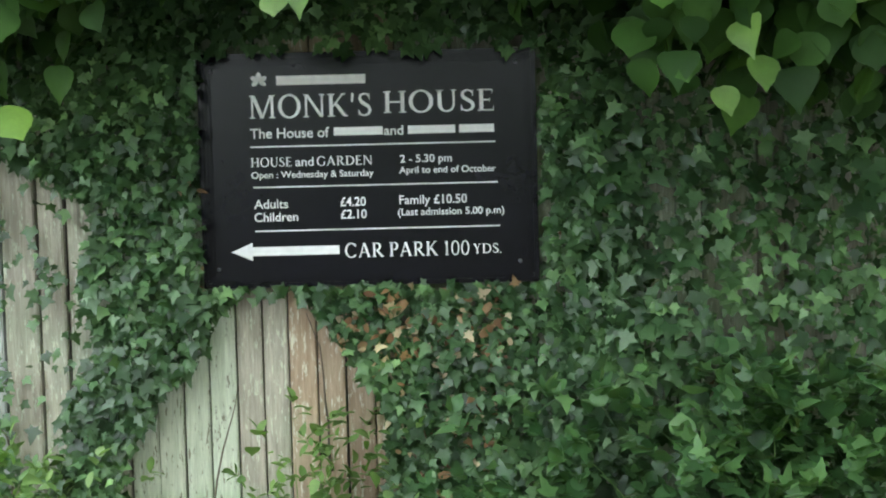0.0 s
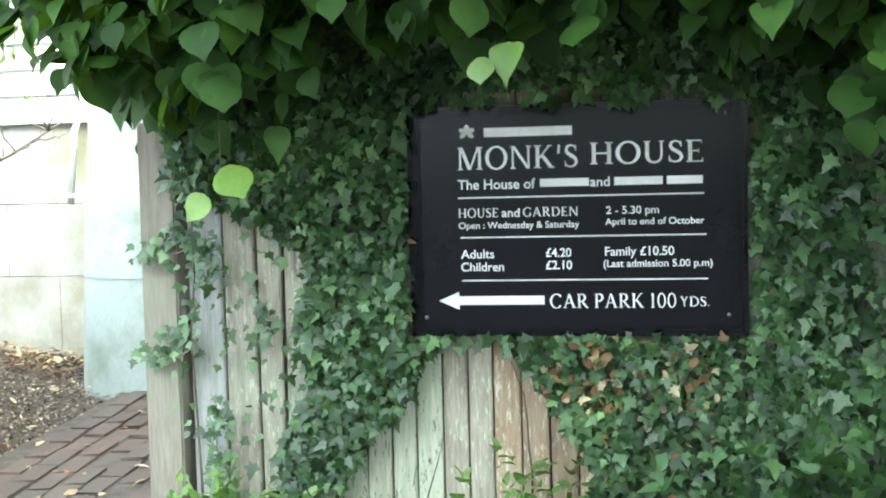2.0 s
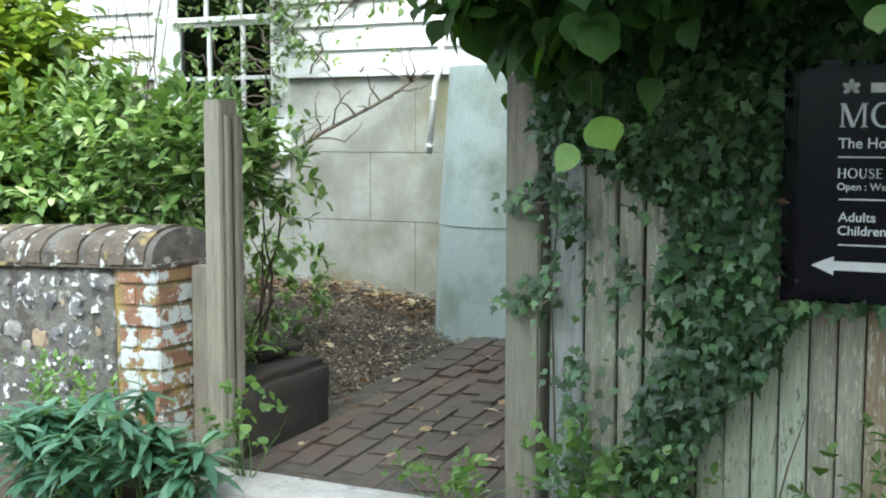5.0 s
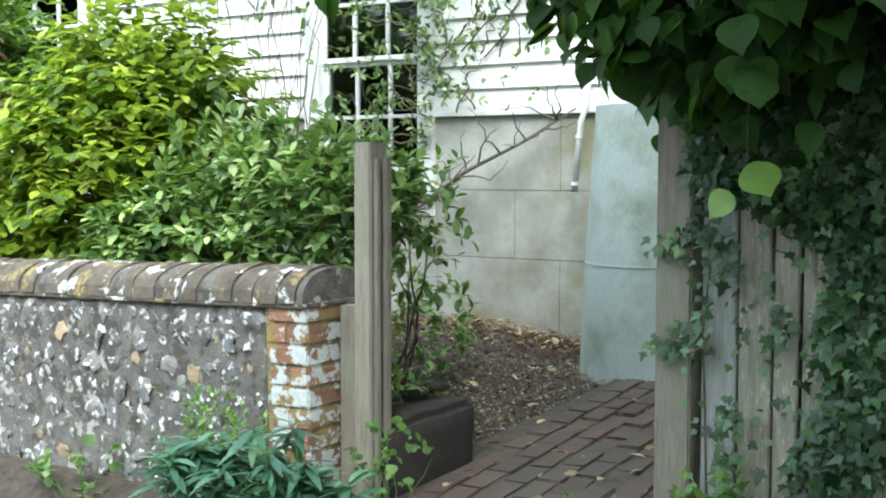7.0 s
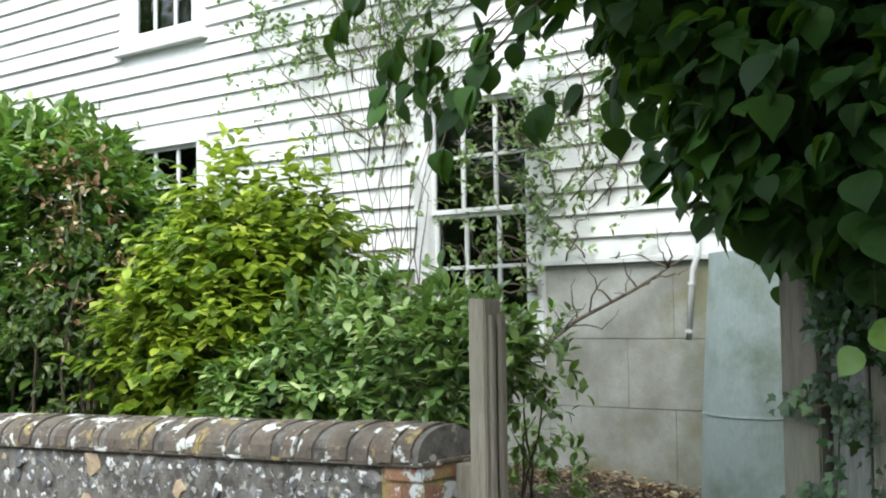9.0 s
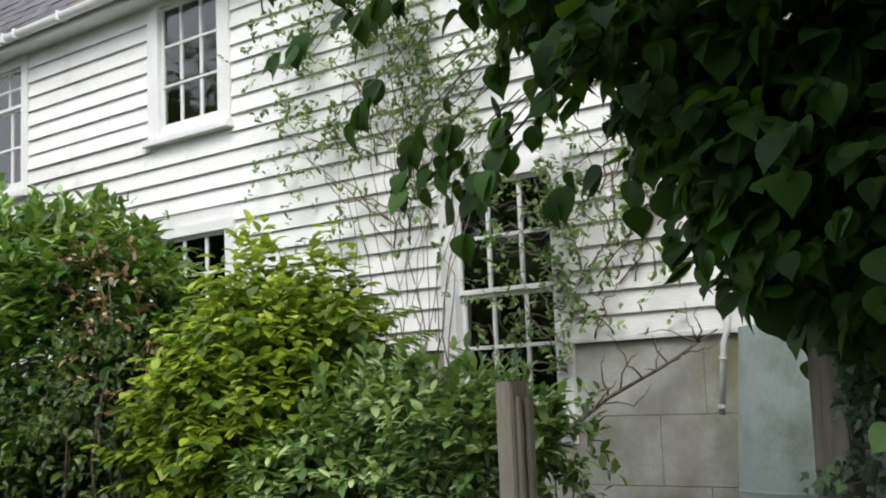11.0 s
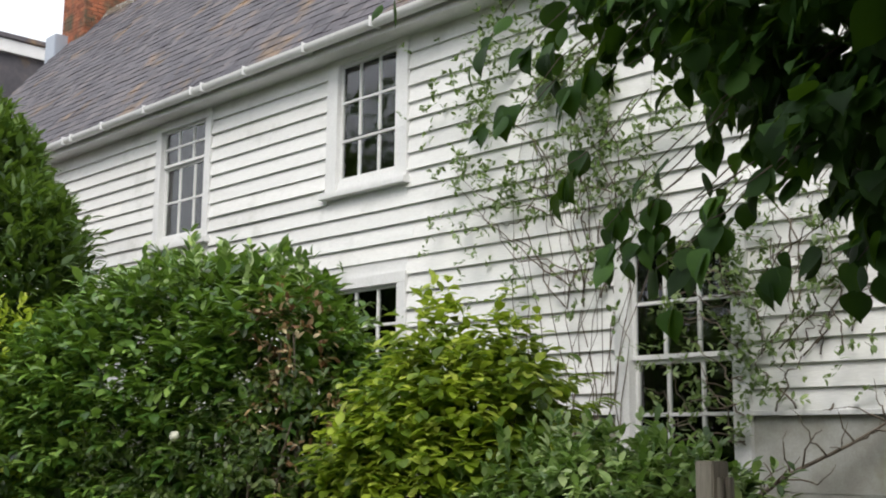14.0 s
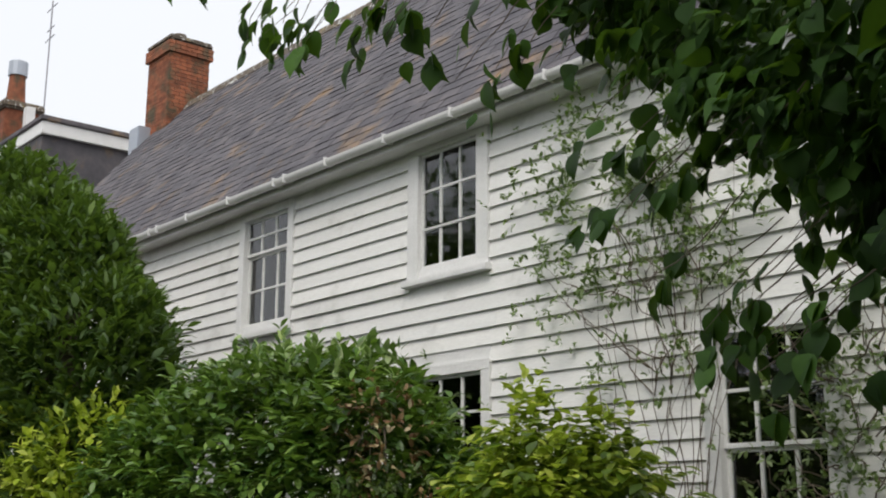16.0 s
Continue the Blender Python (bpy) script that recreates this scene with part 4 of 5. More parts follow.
    prof = [(5.77 + 0.06 * math.cos(a), EAVE + 0.10 + 0.065 * math.sin(a)) for a in [math.pi + math.pi * k / 8 for k in range(9)]]
    prof += [(5.77 + 0.052 * math.cos(a), EAVE + 0.102 + 0.055 * math.sin(a)) for a in [2 * math.pi - math.pi * k / 8 for k in range(9)]]
    gutter = part("gutter", prism_bm(prof, "x", X0 - 0.05, X1), M_TRIM, house, smooth=False)
    x = X0 + 0.3
    while x < X1:
        part("gutter_bracket", box_bm(x - 0.008, x + 0.008, 5.703, 5.84, EAVE + 0.03, EAVE + 0.125, 0.002), M_TRIM, gutter)
        if int(x * 10) % 3 == 0:
            part("gutter_bracket", box_bm(x + 0.2, x + 0.216, 5.703, 5.84, EAVE + 0.03, EAVE + 0.125, 0.002), M_TRIM, gutter)
        x += 0.98
    # rainwater pipe above the tank
    pts = [(-3.31, 5.98, 2.35), (-3.32, 5.95, 1.98), (-3.345, 5.94, 1.9), (-3.385, 5.935, 1.48)]
    part("downpipe", tube_bm(pts, 0.019, 10), M_PIPE, house, "short white rainwater pipe", True)
    for z in (1.52, 1.80):
        part("pipe_collar", tube_bm([(-3.383 + 0.09 * (z - 1.5), 5.936, z), (-3.382 + 0.09 * (z - 1.5), 5.936, z + 0.02)], 0.024, 10), M_PIPE, house)
    # roof
    RY, RZ, EY, EZ = 9.0, 9.40, 5.80, EAVE + 0.13
    sl = (RZ - EZ) / (RY - EY)
    ang = math.atan(sl)
    long = math.hypot(RZ - EZ, RY - EY)
    bm = prism_bm([(EY, EZ - 0.03), (RY, RZ - 0.03), (12.2 + 0.2, EZ - 0.03), (12.4, EZ - 0.1), (RY, RZ - 0.15), (EY, EZ - 0.09)], "x", X0 - 0.05, X1)
    roof = part("roof", bm, M_SLATE, house, "grey slate roof with rusty lichen patches")
    wide, gauge = 0.26, 0.165
    meshes = []
    for k in range(4):
        b = box_bm(-wide / 2 + 0.003, wide / 2 - 0.003, -0.02, gauge + 0.05, 0, 0.010, 0)
        for v in b.verts:
            v.co += Vector((rng.normal(0, 0.002), rng.normal(0, 0.004), 0))
        me = bpy.data.meshes.new("slate")
        b.to_mesh(me)
        b.free()
        me.materials.append(M_SLATE)
        meshes.append(me)
    cube = np.array([(a, b, c) for a in (-wide / 2 + 0.003, wide / 2 - 0.003) for b in (-0.02, gauge + 0.05) for c in (0, 0.010)])
    quad = [(0, 1, 3, 2), (4, 6, 7, 5), (0, 4, 5, 1), (2, 3, 7, 6), (1, 5, 7, 3), (0, 2, 6, 4)]
    fv, ff, count = [], [], 0
    for r in range(int(long / gauge)):
        d = r * gauge
        y, z = EY + d * math.cos(ang) - 0.02, EZ + d * math.sin(ang)
        x = X0 + (wide / 2 if r % 2 else 0.02)
        while x < -2.0:
            m = pose(x, y, z - 0.012 + rng.normal(0, 0.003), math.degrees(ang) - 2.2 + rng.normal(0, 0.7), rng.normal(0, 0.4), rng.normal(0, 0.6))
            if -9.6 < x < -5.2 and r < 17 and count < 300:
                count += 1
                share("slate", meshes[int(rng.integers(0, 4))], roof, m)
            else:
                k = len(fv)
                fv += [tuple(m @ Vector(c)) for c in cube]
                ff += [tuple(k + i for i in q) for q in quad]
            x += wide
    me = bpy.data.meshes.new("slate_field")
    me.from_pydata(fv, [], ff)
    me.materials.append(M_SLATE)
    ob = new("slate_field", me)
    ob.parent = roof
    tagged(ob, kind="stuff")
    x = X0
    while x < -4:
        part("ridge_tile", prism_bm([(RY - 0.16, RZ - 0.16), (RY - 0.05, RZ + 0.03), (RY + 0.05, RZ + 0.03), (RY + 0.16, RZ - 0.16)], "x", x, x + 0.44), M_COPING, roof)
        x += 0.45
    # chimney
    ch = part("chimney", box_bm(-20.2, -19.33, 8.55, 9.35, 8.4, 10.55), M_MORTAR, house, "orange brick chimney stack at the gable")
    for r in range(28):
        z = 8.45 + r * 0.075
        out = 0.05 if r >= 25 else 0.0
        for face in ("front", "side"):
            lo, hi = (-20.2, -19.33) if face == "front" else (8.55, 9.35)
            x = lo - out - (0.11 if r % 2 else 0)
            while x < hi + out - 0.03:
                a, e = max(x, lo - out), min(x + 0.215, hi + out)
                x += 0.225
                if e - a < 0.03:
                    continue
                if face == "front":
                    bx = box_bm(a, e, 8.538 - out, 8.57, z, z + 0.066)
                else:
                    bx = box_bm(-19.36, -19.318 + out, a, e, z, z + 0.066)
                part("brick", bx, M_BRICK_CHIMNEY, ch)
    part("chimney_cap", box_bm(-20.25, -19.28, 8.5, 9.4, 10.55, 10.68, 0.04), M_COPING, ch)
    part("chimney_pot", tube_bm([(-19.8, 8.95, 10.65), (-19.8, 8.95, 10.9)], [0.14, 0.12], 12), M_COPING, ch)
    part("flashing", box_bm(-20.35, -19.95, 8.3, 8.6, 8.45, 9.0, 0.02), M_LEAD, ch)


def make_tank():
    n = 40
    cx, cy = -2.68, 5.60

    def lathe(prof):
        bm, rings = bmesh.new(), []
        for z, r in prof:
            rings.append([bm.verts.new((cx + r * math.cos(6.2832 * k / n), cy + r * math.sin(6.2832 * k / n), z)) for k in range(n)])
        for a, b in zip(rings, rings[1:]):
            for k in range(n):
                bm.faces.new((a[k], a[(k + 1) % n], b[(k + 1) % n], b[k]))
        bm.faces.new(rings[-1])
        bm.faces.new(rings[0][::-1])
        return bm

    t = part("water_tank", lathe([(0.30, 0.44)] + [(0.3 + 0.0825 * k, 0.446 + 0.012 * math.sin(0.16 * k) - 0.0042 * k) for k in range(1, 20)] + [(1.95, 0.366), (1.954, 0.366), (1.955, 0.36), (1.955, 0.34)]), M_TANK, None, "", True)
    tagged(t, "tall pale green cylindrical tank against the house", "tank")
    part("seam_band", lathe([(1.106, 0.39), (1.107, 0.4215), (1.114, 0.4212), (1.115, 0.39)]), M_TANK, t)
    part("tank_clip", box_bm(cx - 0.44, cx - 0.41, cy - 0.06, cy - 0.03, 1.095, 1.13, 0.004), M_SCREW, t)


def make_neighbour():
    nb = tagged(part("neighbour_house", box_bm(-30, -24.1, 8.05, 16, 0.3, 9.82), M_SLATE), "neighbouring house with slate hung wall and flat roof edge", "house")
    part("fascia", box_bm(-30.05, -24.0, 8.0, 16, 9.82, 10.1, 0.01), M_TRIM, nb)
    part("roof_edge", box_bm(-30.1, -23.95, 7.95, 16, 10.1, 10.22, 0.02), M_SLATE, nb)
    st = part("chimney", box_bm(-27.6, -26.7, 8.1, 8.9, 9.8, 11.2, 0.02), M_BRICK_CHIMNEY, nb, "short brick stack with a tall pot")
    part("chimney_cap", box_bm(-27.7, -26.6, 8.0, 9.0, 11.15, 11.35, 0.05), M_COPING, st)
    part("chimney_pot", tube_bm([(-27.1, 8.45, 11.3), (-27.1, 8.45, 11.5), (-27.1, 8.45, 12.1)], [0.3, 0.22, 0.18], 14), M_BRICK_CHIMNEY, st)
    part("cowl", tube_bm([(-27.1, 8.45, 12.1), (-27.1, 8.45, 12.45)], 0.22, 14), M_LEAD, st)
    part("white_post", box_bm(-26.35, -26.15, 8.4, 8.6, 10.1, 11.1), M_TRIM, nb)
    ae = part("aerial", tube_bm([(-27.0, 9.1, 11.2), (-27.0, 9.1, 14.2)], 0.018, 6), M_SCREW, nb)
    for z, w in ((13.2, 0.28), (13.45, 0.22), (14.0, 0.3)):
        part("aerial_rod", tube_bm([(-27.0 - w, 9.1, z), (-27.0 + w, 9.1, z + 0.04)], 0.012, 5), M_SCREW, ae)


make_ground()
make_step()
make_fence()
make_sign()
make_house()
make_tank()
make_neighbour()
make_flint_wall()
make_path()
make_mulch()


# ---------------------------------------------------------------- plants
def stems(name, pairs, parent, material, rng, radius=0.012, crooked=0.02, bends=7):
    for a, b in pairs:
        pts = wander(a, b, bends, crooked, rng)
        part(name, tube_bm(pts, [radius * (1 - 0.75 * i / bends) for i in range(bends + 1)], 5), material, parent, "", True)


def shrub(label, category, blobs, count, leaf, templates, material, seed, per=7, twig=0.16, spread=0.9, lift=0.4, foot=0.5, group="", deep=0.35, stem=0.018, flat=1.0):
    rng = np.random.default_rng(seed)
    c = np.array(blobs)[:, :3].mean(0)
    sh = base("shrub", (c[0], c[1], foot), label, category, group)
    inv = Matrix.Translation(-sh.location)
    p, d = on_blobs(blobs, count, rng, deep)
    d = d + np.array([0, 0, lift]) + 0.4 * unit(rng, len(d))
    lp, lw, lu = sprigs(p, d, rng, per, twig, spread)
    lw = lw * (1, 1, flat) - np.array([0, 0, 0.25 * (1 - flat)])
    lu = lu + np.array([0, 0, 1.5 * (1 - flat)])
    me = leaf_mesh("crown", lp - np.array(sh.location), lw, lu, rng.uniform(0.65, 1.2, len(lp)) * leaf, templates, material, rng)
    ob = new("crown", me)
    ob.parent = sh
    local = [(tuple(Vector((rng.normal(0, 0.1), rng.normal(0, 0.08), 0))), tuple(Vector(b[:3]) + Vector(rng.normal(0, 0.1, 3)) - sh.location + Vector((0, 0, b[5] * 0.3)))) for b in blobs for _ in range(2)]
    stems("stem", local, sh, M_TWIG, rng, stem, 0.03)
    return sh


def make_shrubs():
    # evergreen with grey-green leaves by the gate post
    grey = shrub("grey-green leafy evergreen shrub behind the flint wall", "shrub", [(-3.55, 3.6, 1.35, 0.40, 0.36, 0.34), (-4.05, 3.55, 1.28, 0.42, 0.35, 0.26), (-3.75, 3.7, 1.55, 0.3, 0.28, 0.20), (-3.25, 3.7, 1.45, 0.22, 0.25, 0.24), (-4.3, 3.5, 1.25, 0.25, 0.3, 0.2)], 800, 0.078, OVAL_LEAVES, M_DAPHNE, 21, 9, 0.10, 1.1, 0.5, 0.5, "", 0.6, 0.014, 0.65)
    shrub("thin straggling end of an evergreen shrub", "shrub", [(-3.12, 3.8, 1.44, 0.22, 0.2, 0.2), (-3.2, 3.95, 1.2, 0.16, 0.18, 0.14), (-3.65, 4.8, 0.8, 0.22, 0.2, 0.2), (-3.95, 4.8, 0.85, 0.25, 0.2, 0.25)], 100, 0.066, OVAL_LEAVES, M_DAPHNE, 29, 8, 0.1, 1.0, 0.4, 0.5, "", 0.35, 0.009)
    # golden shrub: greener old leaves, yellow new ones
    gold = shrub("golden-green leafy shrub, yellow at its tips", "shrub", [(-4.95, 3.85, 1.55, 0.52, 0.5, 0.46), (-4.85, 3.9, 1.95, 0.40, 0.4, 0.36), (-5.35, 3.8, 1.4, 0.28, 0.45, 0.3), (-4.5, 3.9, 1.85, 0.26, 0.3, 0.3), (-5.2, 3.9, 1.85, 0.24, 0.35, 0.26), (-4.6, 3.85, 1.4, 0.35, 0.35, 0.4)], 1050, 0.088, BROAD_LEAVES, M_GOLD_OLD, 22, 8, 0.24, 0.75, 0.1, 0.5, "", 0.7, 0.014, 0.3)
    # large dark rounded evergreen
    big = shrub("large rounded dark green evergreen shrub", "shrub", [(-7.7, 4.05, 2.0, 1.35, 1.0, 0.95), (-8.6, 4.0, 1.75, 0.95, 1.0, 0.95), (-6.7, 4.0, 1.8, 0.75, 0.85, 0.75), (-7.0, 4.1, 2.4, 0.5, 0.6, 0.45), (-8.2, 4.1, 2.5, 0.6, 0.7, 0.4), (-6.45, 3.7, 2.3, 0.35, 0.4, 0.38), (-7.6, 3.6, 2.3, 0.5, 0.4, 0.5), (-8.5, 3.5, 2.1, 0.5, 0.4, 0.5)], 3000, 0.11, OVAL_LEAVES, M_LAUREL, 23, 9, 0.22, 0.8, 0.5, 0.5, "", 0.5, 0.018, 0.6)
    rng = np.random.default_rng(24)

    def young_growth(sh, material, x0, x1, y0, y1, n, top, leaf, long, flat=1.0):
        """Upright new shoots that break the outline of a shrub."""
        x, y = rng.uniform(x0, x1, n), rng.uniform(y0, y1, n)
        p = np.stack([x, y, np.array([top(a) for a in x]) + rng.uniform(-0.16, 0.04, n)], 1)
        lp, lw, lu = sprigs(p, np.array([0, 0, 1.0]) + 0.3 * unit(rng, n), rng, 12, long, 0.6 if flat == 1.0 else 1.0)
        lw, lu = lw * (1, 1, flat) - np.array([0, 0, 0.3 * (1 - flat)]), lu + np.array([0, 0, 1.5 * (1 - flat)])
        ob = new("young_growth", leaf_mesh("young_growth", lp - np.array(sh.location), lw, lu, rng.uniform(0.7, 1.1, len(lp)) * leaf, BROAD_LEAVES if material is M_GOLD else OVAL_LEAVES, material, rng))
        ob.parent = sh
        tagged(ob, kind="stuff")

    young_growth(big, M_DAPHNE, -8.6, -6.4, 3.4, 4.4, 60, lambda a: 2.9 - 0.18 * abs(a + 7.5), 0.1, 0.28)
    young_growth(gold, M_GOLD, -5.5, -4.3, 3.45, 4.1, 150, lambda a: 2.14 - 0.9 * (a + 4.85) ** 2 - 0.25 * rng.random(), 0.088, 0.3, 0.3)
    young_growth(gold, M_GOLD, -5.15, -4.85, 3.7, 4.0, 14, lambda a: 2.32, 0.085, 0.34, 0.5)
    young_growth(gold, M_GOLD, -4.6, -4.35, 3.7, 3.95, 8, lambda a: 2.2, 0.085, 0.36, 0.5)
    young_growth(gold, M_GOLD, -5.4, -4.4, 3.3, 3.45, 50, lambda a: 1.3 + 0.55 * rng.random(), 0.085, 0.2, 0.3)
    young_growth(grey, M_DAPHNE, -4.5, -3.1, 3.4, 3.8, 40, lambda a: 1.66 - 0.35 * (a + 3.7) ** 2, 0.075, 0.22)
    # sparse rusty-twigged rose bush in front of it
    shrub("loose rose bush with small dull green leaves", "shrub", [(-6.3, 3.5, 1.45, 0.7, 0.35, 0.45), (-7.2, 3.45, 1.4, 0.7, 0.35, 0.42), (-5.9, 3.55, 1.75, 0.35, 0.3, 0.3)], 700, 0.055, OVAL_LEAVES, M_ROSE_BUSH, 25, 7, 0.2, 0.9, 0.3, 0.5)
    dry = shrub("dry brown dead sprays among the shrubs", "dead branch", [(-6.12, 3.62, 2.3, 0.26, 0.2, 0.34), (-5.95, 3.55, 1.85, 0.24, 0.2, 0.34)], 85, 0.055, OVAL_LEAVES, M_DEAD, 26, 6, 0.14, 0.9, 0.2, 0.5)
    # yellowish bush farther along
    shrub("yellow-green bush at the foot of a conifer", "shrub", [(-9.6, 3.3, 2.1, 0.5, 0.4, 0.6), (-10.3, 3.2, 1.9, 0.6, 0.45, 0.85), (-9.3, 3.4, 1.7, 0.5, 0.4, 0.6)], 800, 0.10, OVAL_LEAVES, M_GOLD, 27, 8, 0.22, 0.7, 0.5, 0.5)
    # rose flowers
    for k, (x, y, z) in enumerate(((-6.55, 3.15, 1.78),)):
        bm = bmesh.new()
        bmesh.ops.create_icosphere(bm, subdivisions=2, radius=0.03, matrix=Matrix.Translation((x, y, z)))
        for v in bm.verts:
            v.co += Vector((x - v.co.x, y - v.co.y, z - v.co.z)) * 0.35 * noise.noise(v.co * 60)
        tagged(part("rose_flower", bm, M_PETAL), "single cream rose flower on the bush", "flower")


def make_conifer():
    rng = np.random.default_rng(31)
    t = base("conifer_tree", (-11.26, 3.75, 0.5), "dense dark green columnar conifer tree", "tree")
    part("trunk", tube_bm([(0, 0, 0), (0.03, 0, 2.5), (0, 0, 4.4)], [0.2, 0.14, 0.03], 10), M_BARK, t, "", True)
    blobs = [(-12.9, 4.1, 2.0, 1.8, 1.4, 1.8), (-13.0, 4.1, 3.4, 1.75, 1.3, 1.1), (-13.6, 4.1, 4.3, 1.3, 1.1, 1.0), (-11.8, 4.0, 3.2, 0.8, 0.8, 0.9), (-14.8, 4.1, 5.0, 1.3, 1.1, 1.1), (-12.4, 4.0, 4.3, 0.5, 0.6, 0.6), (-13.0, 4.0, 4.8, 0.45, 0.6, 0.5), (-11.5, 4.0, 2.2, 0.6, 0.8, 0.9)]
    blobs = [((x + 0.3) * 0.87 - 0.3, (y + 0.6) * 0.87 - 0.45, 1.8 + (z - 1.8) * 0.87, a * 0.87, b * 0.65, c * 0.87) for x, y, z, a, b, c in blobs]
    p, d = on_blobs(blobs, 9000, rng, 0.3)
    lp, lw, lu = sprigs(p, d + np.array([0, 0, 0.9]) + 0.4 * unit(rng, len(d)), rng, 7, 0.26, 0.5)
    ob = new("crown", leaf_mesh("crown", lp - np.array(t.location), lw, lu, rng.uniform(0.08, 0.15, len(lp)), SLIM_LEAVES + OVAL_LEAVES[:1], M_CONIFER, rng))
    ob.parent = t
    for b in blobs:
        part("limb", tube_bm(wander((0, 0, 1.0), (b[0] + 11.26, b[1] - 3.75, b[2] - 0.7), 5, 0.04, rng), [0.06, 0.05, 0.04, 0.03, 0.02, 0.012], 5), M_BARK, t)


def in_poly(x, z, poly):
    inside = False
    for (x0, z0), (x1, z1) in zip(poly, poly[1:] + poly[:1]):
        if (z0 > z) != (z1 > z) and x < (x1 - x0) * (z - z0) / (z1 - z0) + x0:
            inside = not inside
    return inside


BARE_MIDDLE = [(-0.72, 1.06), (-0.62, 1.13), (-0.50, 1.13), (-0.42, 1.04), (-0.34, 0.92), (-0.24, 0.78), (-0.27, 0.2), (-1.02, 0.2), (-0.99, 0.66), (-0.88, 0.82), (-0.78, 0.92)]
BARE_SIDE = [(-1.46, 1.56), (-1.30, 1.52), (-1.16, 1.44), (-1.05, 1.35), (-1.10, 1.14), (-1.04, 0.98), (-1.16, 0.8), (-1.2, 0.2), (-1.46, 0.2)]


def ivy_cover(x, z):
    if in_poly(x, z, BARE_MIDDLE):
        return 0.0
    if in_poly(x, z, BARE_SIDE):
        return 0.035
    if x < -1.46:
        return 0.0
    if sx(588) < x < sx(1192) and sz(556) < z < sz(120):
        return 0.0
    if x < -0.95 and z < 0.5:
        return 0.6
    return 1.0


def make_ivy():
    rng = np.random.default_rng(41)
    ivy = base("ivy", (0, FENCE, 0.3), "dark green ivy climbing over the plank fence", "ivy")
    P, W, U, S = [], [], [], []
    tries = 0
    while len(P) < 22000 and tries < 170000:
        tries += 1
        x, z = rng.uniform(-1.46, 2.6 if rng.random() < 0.45 else 0.45), rng.uniform(0.3, 2.3)
        if x > 1.3 and rng.random() < 0.5:
            continue
        if rng.random() > ivy_cover(x, z):
            continue
        patch = noise.noise((x * 3.2, z * 3.2, 3.0))
        if patch < -0.24 and x > -0.6 and rng.random() < 0.35:
            continue
        bulge = 0.0 if x < 0.15 else min(1, (x - 0.15) / 0.5) * (0.16 + 0.12 * noise.noise((x * 2, z * 2, 9)))
        depth = 0.012 + 0.07 * rng.random() + (0.06 + 0.07 * patch) * rng.random() + bulge * (0.6 + 0.4 * rng.random())
        depth += max(0, z - 1.78) * 0.22 * rng.random()
        P.append((x, FENCE - depth, z))
        W.append((rng.normal(0, 0.6), -0.35 + rng.normal(0, 0.3), -0.75 + rng.normal(0, 0.4)))
        U.append((rng.normal(0, 0.4), -1.0, 0.6 + rng.normal(0, 0.4)))
        S.append((0.022 + 0.032 * rng.random() ** 1.4) * (1.25 if x > 0.3 else 1.0))
    # leaves that hang over the edges of the board
    for k in range(170):
        x = rng.uniform(sx(585), sx(1190))
        top = rng.random() < 0.8
        P.append((x, 2.875 - 0.03 * rng.random(), (sz(150) + rng.uniform(0.0, 0.09)) if top else sz(568) - rng.uniform(0.0, 0.03)))
        W.append((rng.normal(0, 0.5), -0.3, -0.8 if top else 0.3))
        U.append((rng.normal(0, 0.25), -1.0, 0.4))
        S.append(rng.uniform(0.03, 0.05))
    # strands down the gap by the end post
    for x0, z0, z1, n in ((-1.40, 1.72, 1.12, 60), (-1.46, 1.46, 1.40, 16), (-1.52, 1.40, 1.36, 16), (-1.46, 1.16, 1.08, 26), (-1.53, 1.10, 1.06, 14), (-1.34, 1.42, 1.30, 22), (-1.33, 0.95, 0.45, 60), (-1.2, 1.25, 1.1, 26)):
        for k in range(n):
            t = rng.random()
            P.append((x0 + rng.normal(0, 0.03), 2.885 - 0.03 * rng.random(), z0 + (z1 - z0) * t + rng.normal(0, 0.01)))
            W.append((rng.normal(0, 0.6), -0.3, -0.7))
            U.append((rng.normal(0, 0.3), -1.0, 0.5))
            S.append(rng.uniform(0.022, 0.042))
    P, W, U, S = (np.array(v) for v in (P, W, U, S))
    near = (P[:, 0] > -1.5) & (P[:, 0] < 0.4) & (P[:, 2] > 0.85) & (P[:, 2] < 1.3)
    score = np.where(near, FENCE - P[:, 1], -1)
    chosen = np.argsort(-score)[:300]
    turns = frames_for(W, U)
    meshes = []
    for tv, tf in IVY_LEAVES:
        me = bpy.data.meshes.new("leaf")
        me.from_pydata(tv.tolist(), [], tf)
        me.shade_smooth()
        me.materials.append(M_IVY)
        meshes.append(me)
    off = np.array(ivy.location)
    for i in chosen:
        m = Matrix(turns[i].tolist()).to_4x4()
        m.translation = Vector(P[i] - off)
        share("leaf", meshes[int(rng.integers(0, 3))], ivy, m @ Matrix.Scale(float(S[i]), 4))
    rest = np.ones(len(P), bool)
    rest[chosen] = False
    ob = new("foliage", leaf_mesh("foliage", P[rest] - off, W[rest], U[rest], S[rest], IVY_LEAVES, M_IVY, rng))
    ob.parent = ivy
    tagged(ob, kind="stuff")
    # brown dead leaves caught in it
    x = np.concatenate([rng.uniform(-0.4, 0.12, 170), rng.uniform(-0.35, 0.1, 190), rng.uniform(-0.9, 0.9, 110)])
